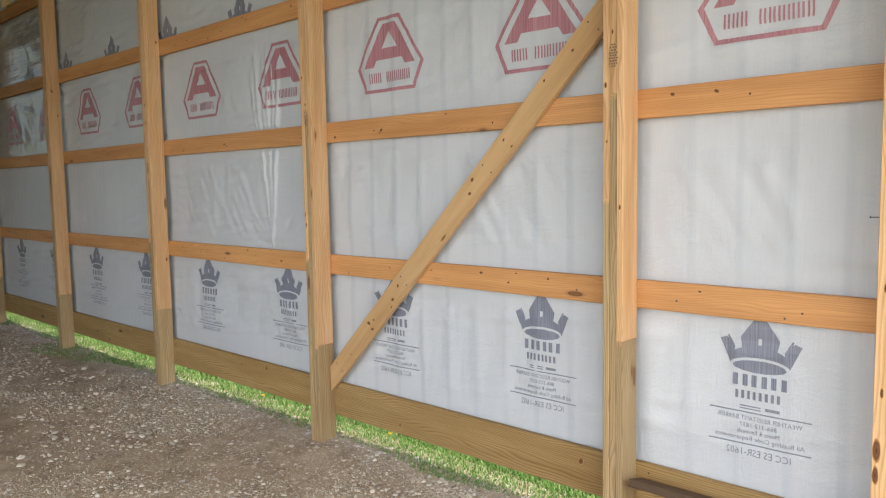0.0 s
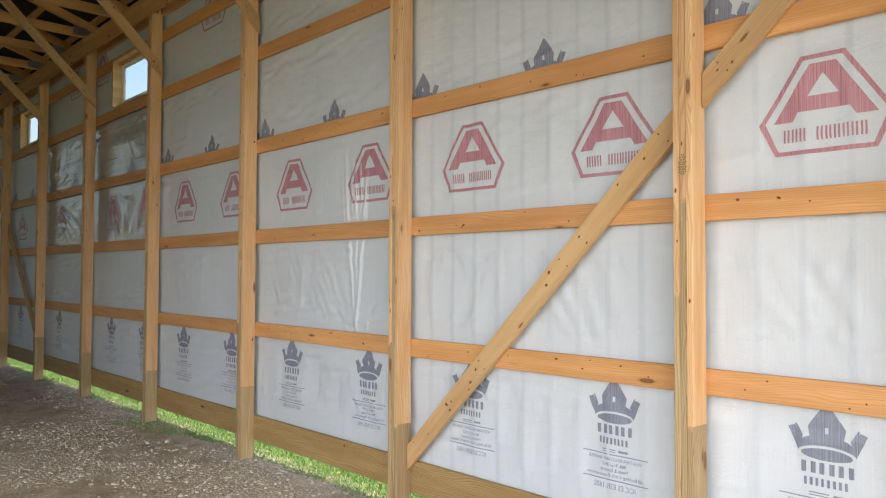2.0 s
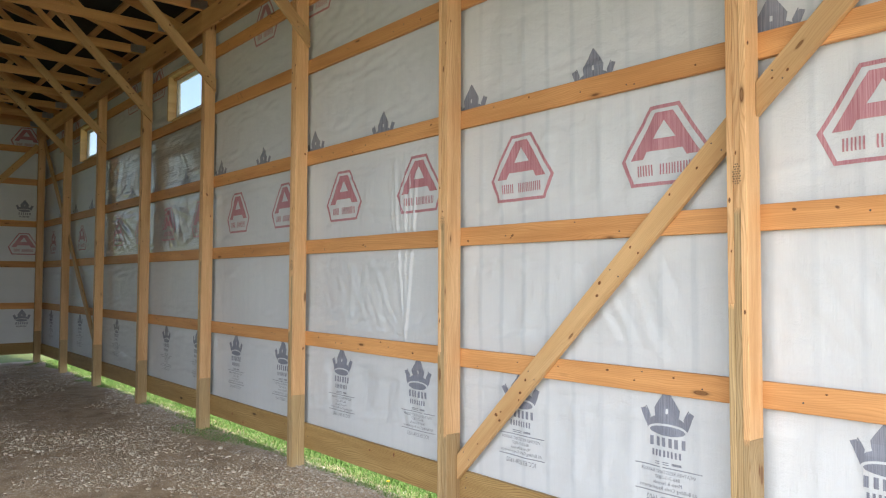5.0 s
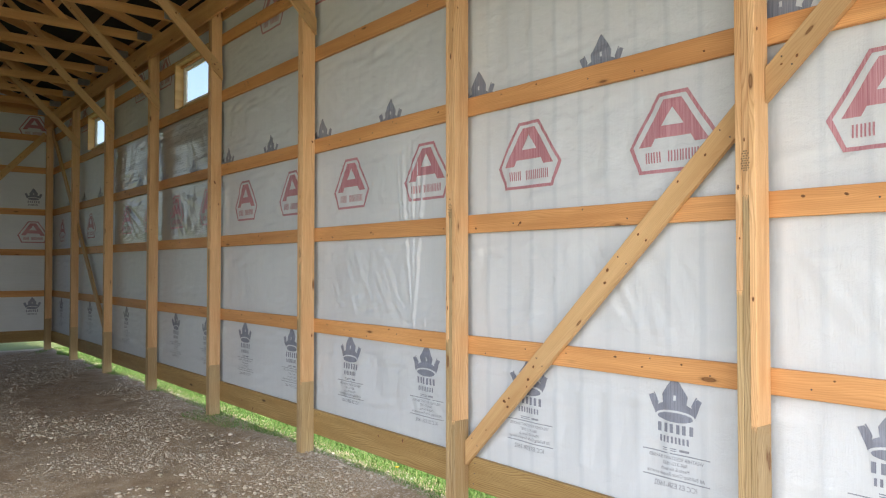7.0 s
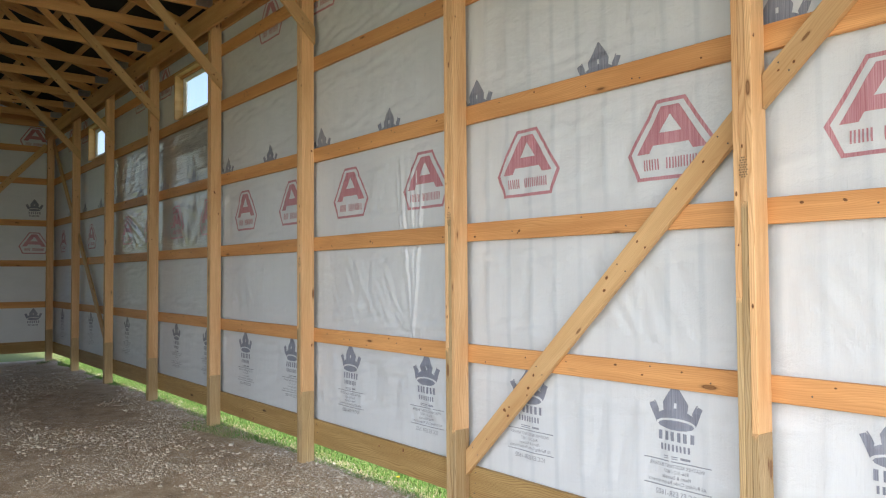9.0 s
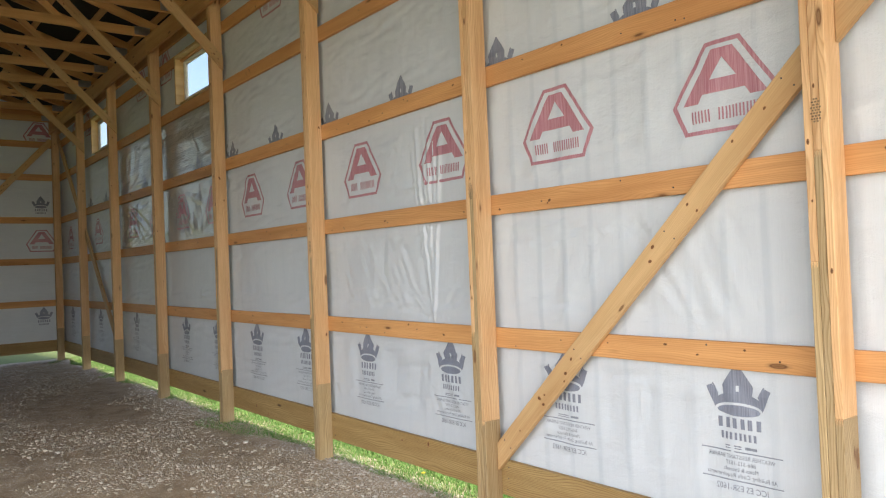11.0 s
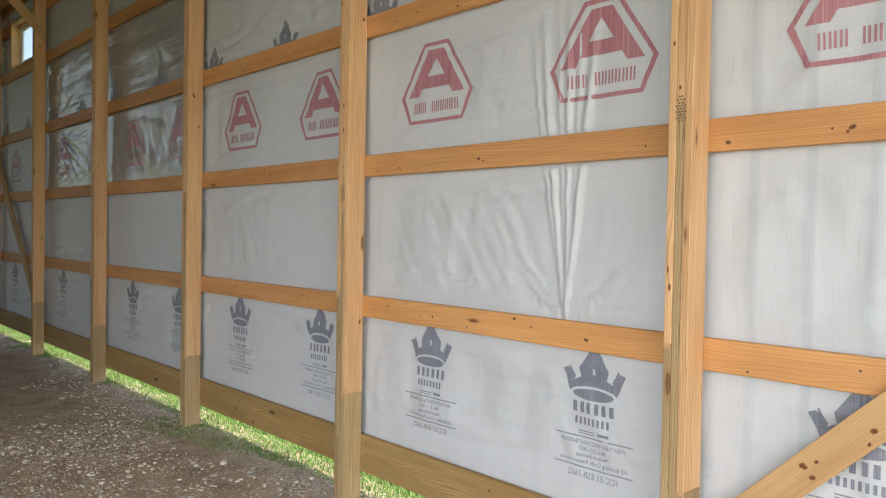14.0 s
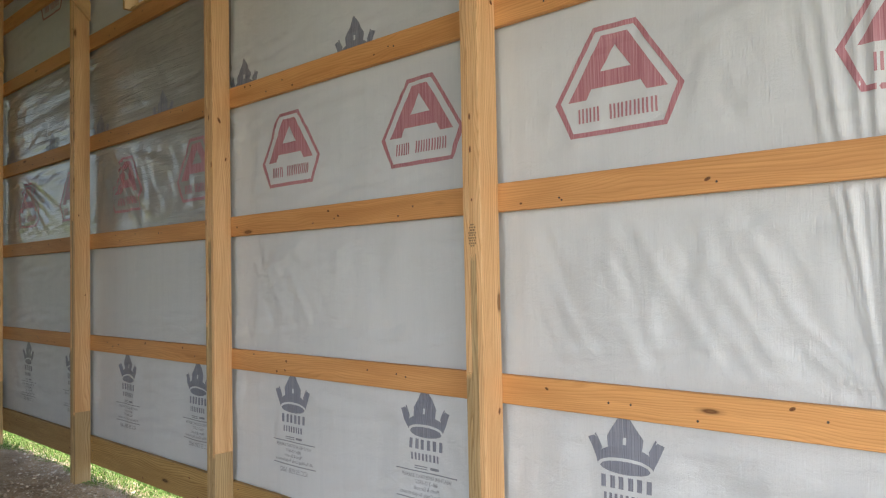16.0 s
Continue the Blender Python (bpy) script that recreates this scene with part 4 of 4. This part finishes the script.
for ob in list(scene.objects):
    kind_name = ob.name.split(".")[0]
    if not ob.data or kind_name not in ("diagonal_brace", "knee_brace", "wall_girt", "skirt_board", "upper_ply", "shaft"):
        continue
    half = max(q.co.x for q in ob.data.vertices) - 0.06
    if kind_name == "diagonal_brace":
        for _ in range(15):
            k = rnd.uniform(0.006, 0.013)
            knot(ob, rnd.uniform(-half, half), rnd.uniform(-0.05, 0.05), k * 1.4, k)
    elif kind_name == "knee_brace":
        for _ in range(6):
            k = rnd.uniform(0.007, 0.013)
            knot(ob, rnd.uniform(-half, half), rnd.uniform(-0.045, 0.045), k * 1.5, k)
    elif kind_name == "wall_girt" and ob["group"] == "girts of the long wall":
        for _ in range(rnd.choice((2, 3, 4))):
            k = rnd.uniform(0.006, 0.012)
            knot(ob, rnd.uniform(-half, half), rnd.uniform(-0.05, 0.05), k * rnd.uniform(1.0, 1.9), k)
    elif kind_name == "skirt_board" and ob.location.x > 2.5:
        for _ in range(3):
            k = rnd.uniform(0.009, 0.018)
            knot(ob, rnd.uniform(-half, half), rnd.uniform(-0.09, 0.09), k, k * rnd.uniform(0.9, 1.8))
    elif kind_name == "shaft":
        for z, k in ((1.36, 0.010), (0.72, 0.028), (0.62, 0.022), (0.95, 0.012), (1.9, 0.012)):
            knot(ob, z - 2.47, 0.05, k * 1.8, k)
            knot(ob, z - 2.45, rnd.uniform(-0.055, -0.035), k * 2.0, k * 0.6, True)
    elif kind_name == "upper_ply" and ob.parent.name.startswith("wall_post"):
        for _ in range(3):
            k = rnd.uniform(0.005, 0.009)
            knot(ob, rnd.uniform(-half, half), rnd.uniform(-0.006, 0.006), k * rnd.uniform(1.5, 4.5), k, True)
        for _ in range(2):
            k = rnd.uniform(0.006, 0.012)
            knot(ob, rnd.uniform(-half, half), rnd.uniform(-0.05, 0.05), k * rnd.uniform(1.2, 2.4), k)


def grade_stamp(i, z):
    """Unreadable round grade stamp: short ink bars on the inner face."""
    bm = bmesh.new()
    y = post_y(i) + 0.057
    x = XW - POST_D - 0.0015
    rows = ((0.040, 0.012), (0.030, 0.022), (0.020, 0.017), (0.010, 0.026), (0.001, 0.020), (-0.009, 0.027), (-0.019, 0.022), (-0.029, 0.025), (-0.038, 0.014))
    for dz, half in rows:
        n = max(2, int(half / 0.006))
        for k in range(n):
            a = -half + 2 * half * k / n
            c = a + 1.3 * half / n
            vs = [bm.verts.new((x, y + p, z + 1.3 * (dz + q))) for p, q in ((a, -0.0028), (c, -0.0028), (c, 0.0028), (a, 0.0028))]
            bm.faces.new(vs)
    part("grade_stamp", bm, INK_STAMP, posts[i], "dark round ink stamp")


for i, z in ((0, 2.3), (1, 2.40), (2, 2.28), (3, 1.99), (4, 1.9)):
    grade_stamp(i, z)

plank = board("weathered_plank", (XW - 0.09, 2.02, 0.315), (XW - 0.09, 0.985, 0.308), 0.13, 0.038, (0.25, 0, 1), WET_BOARD, None,
              "dark weathered plank lying against the skirt board", "plank")


def scatter_stones(name, count, area, lo, hi, seed, label, tiny=False):
    """Crushed stones, each a squashed, dented lump."""
    rnd = random.Random(seed)
    base = bmesh.new()
    if tiny:
        bmesh.ops.create_cone(base, segments=4, radius1=1.0, radius2=0.45, depth=1.3, cap_ends=True)
    else:
        bmesh.ops.create_icosphere(base, subdivisions=1, radius=1.0)
    bmesh.ops.triangulate(base, faces=base.faces[:])
    base.verts.index_update()
    bv = np.array([v.co[:] for v in base.verts])
    bf = np.array([[v.index for v in f.verts] for f in base.faces])
    base.free()
    V, F = [], []
    for n in range(count):
        x, y = area(rnd)
        r = lo * (hi / lo) ** (rnd.random() ** 3.0)
        dent = 1 + 0.28 * (np.array([rnd.random() for _ in bv]) - 0.5)[:, None]
        s = np.array([1.0, 0.6 + 0.4 * rnd.random(), 0.4 + 0.3 * rnd.random()]) * r
        a = rnd.random() * 6.283
        pts = bv * dent * s
        ca, sa = math.cos(a), math.sin(a)
        pts = np.c_[pts[:, 0] * ca - pts[:, 1] * sa + x, pts[:, 0] * sa + pts[:, 1] * ca + y, pts[:, 2] + ground_z(x, y) + s[2] * 0.25]
        F.append(bf + len(V) * len(bv))
        V.append(pts)
    me = bpy.data.meshes.new(name)
    me.from_pydata(np.concatenate(V).tolist(), [], np.concatenate(F).tolist())
    me.materials.append(STONE)
    return tagged(new(name, me), label, "gravel", kind="stuff")


def stone_place(rnd):
    while True:
        x, y = 3.1 - 5.8 * rnd.random() ** 1.15, 2.6 + 16.0 * rnd.random() ** 1.9
        if 2.4 * noise.noise(Vector((x * 0.8, y * 0.55, 2.0))) + 1.1 * noise.noise(Vector((x * 2.7, y * 2.2, 9.0))) + 0.22 > 0.08 + 0.7 * rnd.random() ** 2:
            return x, y


scatter_stones("gravel", 52000, stone_place, 0.0040, 0.022, 3, "pale crushed gravel scattered over the dirt")


def big_place(rnd):
    while True:
        x, y = 2.7 - 4.6 * rnd.random(), 2.3 + 8.0 * rnd.random() ** 1.4
        if noise.noise(Vector((x * 0.8, y * 0.55, 31.0))) + 0.5 * noise.noise(Vector((x * 2.6, y * 2.2, 17.0))) > 0.02 + 0.35 * rnd.random():
            return x, y


scatter_stones("coarse_gravel", 2600, big_place, 0.012, 0.036, 21, "larger pale crushed stones lying in patches on the dirt")


def fine_place(rnd):
    while True:
        x, y = 3.05 - 4.9 * rnd.random() ** 1.15, 3.0 + 9 * rnd.random() ** 1.6
        if 2.0 * noise.noise(Vector((x * 0.8, y * 0.55, 2.0))) + 1.0 * noise.noise(Vector((x * 3.7, y * 3.0, 4.0))) + 0.45 > 0.7 * rnd.random():
            return x, y


scatter_stones("fine_gravel", 70000, fine_place, 0.0028, 0.010, 8, "fine brown grit scattered over the dirt", True)


def grass(name, count, place, h0, h1, seed, label):
    rnd = random.Random(seed)
    V, F = [], []
    for n in range(count):
        x, y, k = place(rnd)
        h = (h0 + (h1 - h0) * rnd.random()) * k
        a = rnd.random() * 6.283
        w = 0.0022 + 0.0028 * rnd.random()
        dx, dy = math.cos(a), math.sin(a)
        lean = h * (0.2 + 0.7 * rnd.random())
        z = ground_z(min(x, 3.2), y) - 0.01
        b = len(V)
        V += [(x - dy * w, y + dx * w, z), (x + dy * w, y - dx * w, z),
              (x + dx * lean * 0.35 + dy * w * 0.7, y + dy * lean * 0.35 - dx * w * 0.7, z + h * 0.6),
              (x + dx * lean * 0.35 - dy * w * 0.7, y + dy * lean * 0.35 + dx * w * 0.7, z + h * 0.6),
              (x + dx * lean, y + dy * lean, z + h)]
        F += [(b, b + 1, b + 2, b + 3), (b + 3, b + 2, b + 4)]
    me = bpy.data.meshes.new(name)
    me.from_pydata(V, [], F)
    me.materials.append(BLADE)
    return tagged(new(name, me), label, "grass", kind="stuff")


def lawn_place(rnd):
    while True:
        x, y = 2.88 + 1.4 * rnd.random() ** 1.5, 0.5 + 18.8 * rnd.random() ** 1.2
        edge = 2.97 + 0.15 * noise.noise(Vector((y * 1.3, 0, 0)))
        if x > edge and noise.noise(Vector((x * 2.2, y * 2.2, 6))) + 0.75 > 0.6 * rnd.random():
            return x, y, min(1.0, 0.5 + (x - edge) * 2.5)


def tuft_place(rnd):
    while True:
        x, y = 2.5 + 0.55 * rnd.random(), 2.0 + 17 * rnd.random()
        if noise.noise(Vector((x * 1.6, y * 1.1, 11))) > 0.30 + 0.5 * (3.0 - x):
            return x, y, 0.55


grass("grass", 150000, lawn_place, 0.020, 0.052, 5, "fresh green grass along the foot of the wall")
grass("grass_tufts", 1800, tuft_place, 0.03, 0.08, 9, "thin green grass creeping in under the skirt board")


def dandelion(x, y):
    bm = bmesh.new()
    for k in range(9):
        a = k * 0.698
        bmesh.ops.create_cone(bm, segments=5, radius1=0.004, radius2=0.007, depth=0.008, cap_ends=True,
                              matrix=Matrix.Translation((0.009 * math.cos(a), 0.009 * math.sin(a), 0.085)))
    bmesh.ops.create_cone(bm, segments=6, radius1=0.007, radius2=0.009, depth=0.010, cap_ends=True, matrix=Matrix.Translation((0, 0, 0.086)))
    th = empty("dandelion", (x, y, ground_z(x, y)), "yellow dandelion flower in the grass", "flower", "dandelions")
    part("flower_head", bm, YELLOW, th)
    bm = bmesh.new()
    bmesh.ops.create_cone(bm, segments=6, radius1=0.003, radius2=0.0025, depth=0.085, matrix=Matrix.Translation((0, 0, 0.04)))
    part("stem", bm, BLADE, th)


for x, y in ((3.12, 4.05), (3.2, 3.55), (3.1, 5.6), (3.3, 3.2), (3.25, 4.9), (3.18, 7.3), (3.4, 2.7)):
    dandelion(x, y)
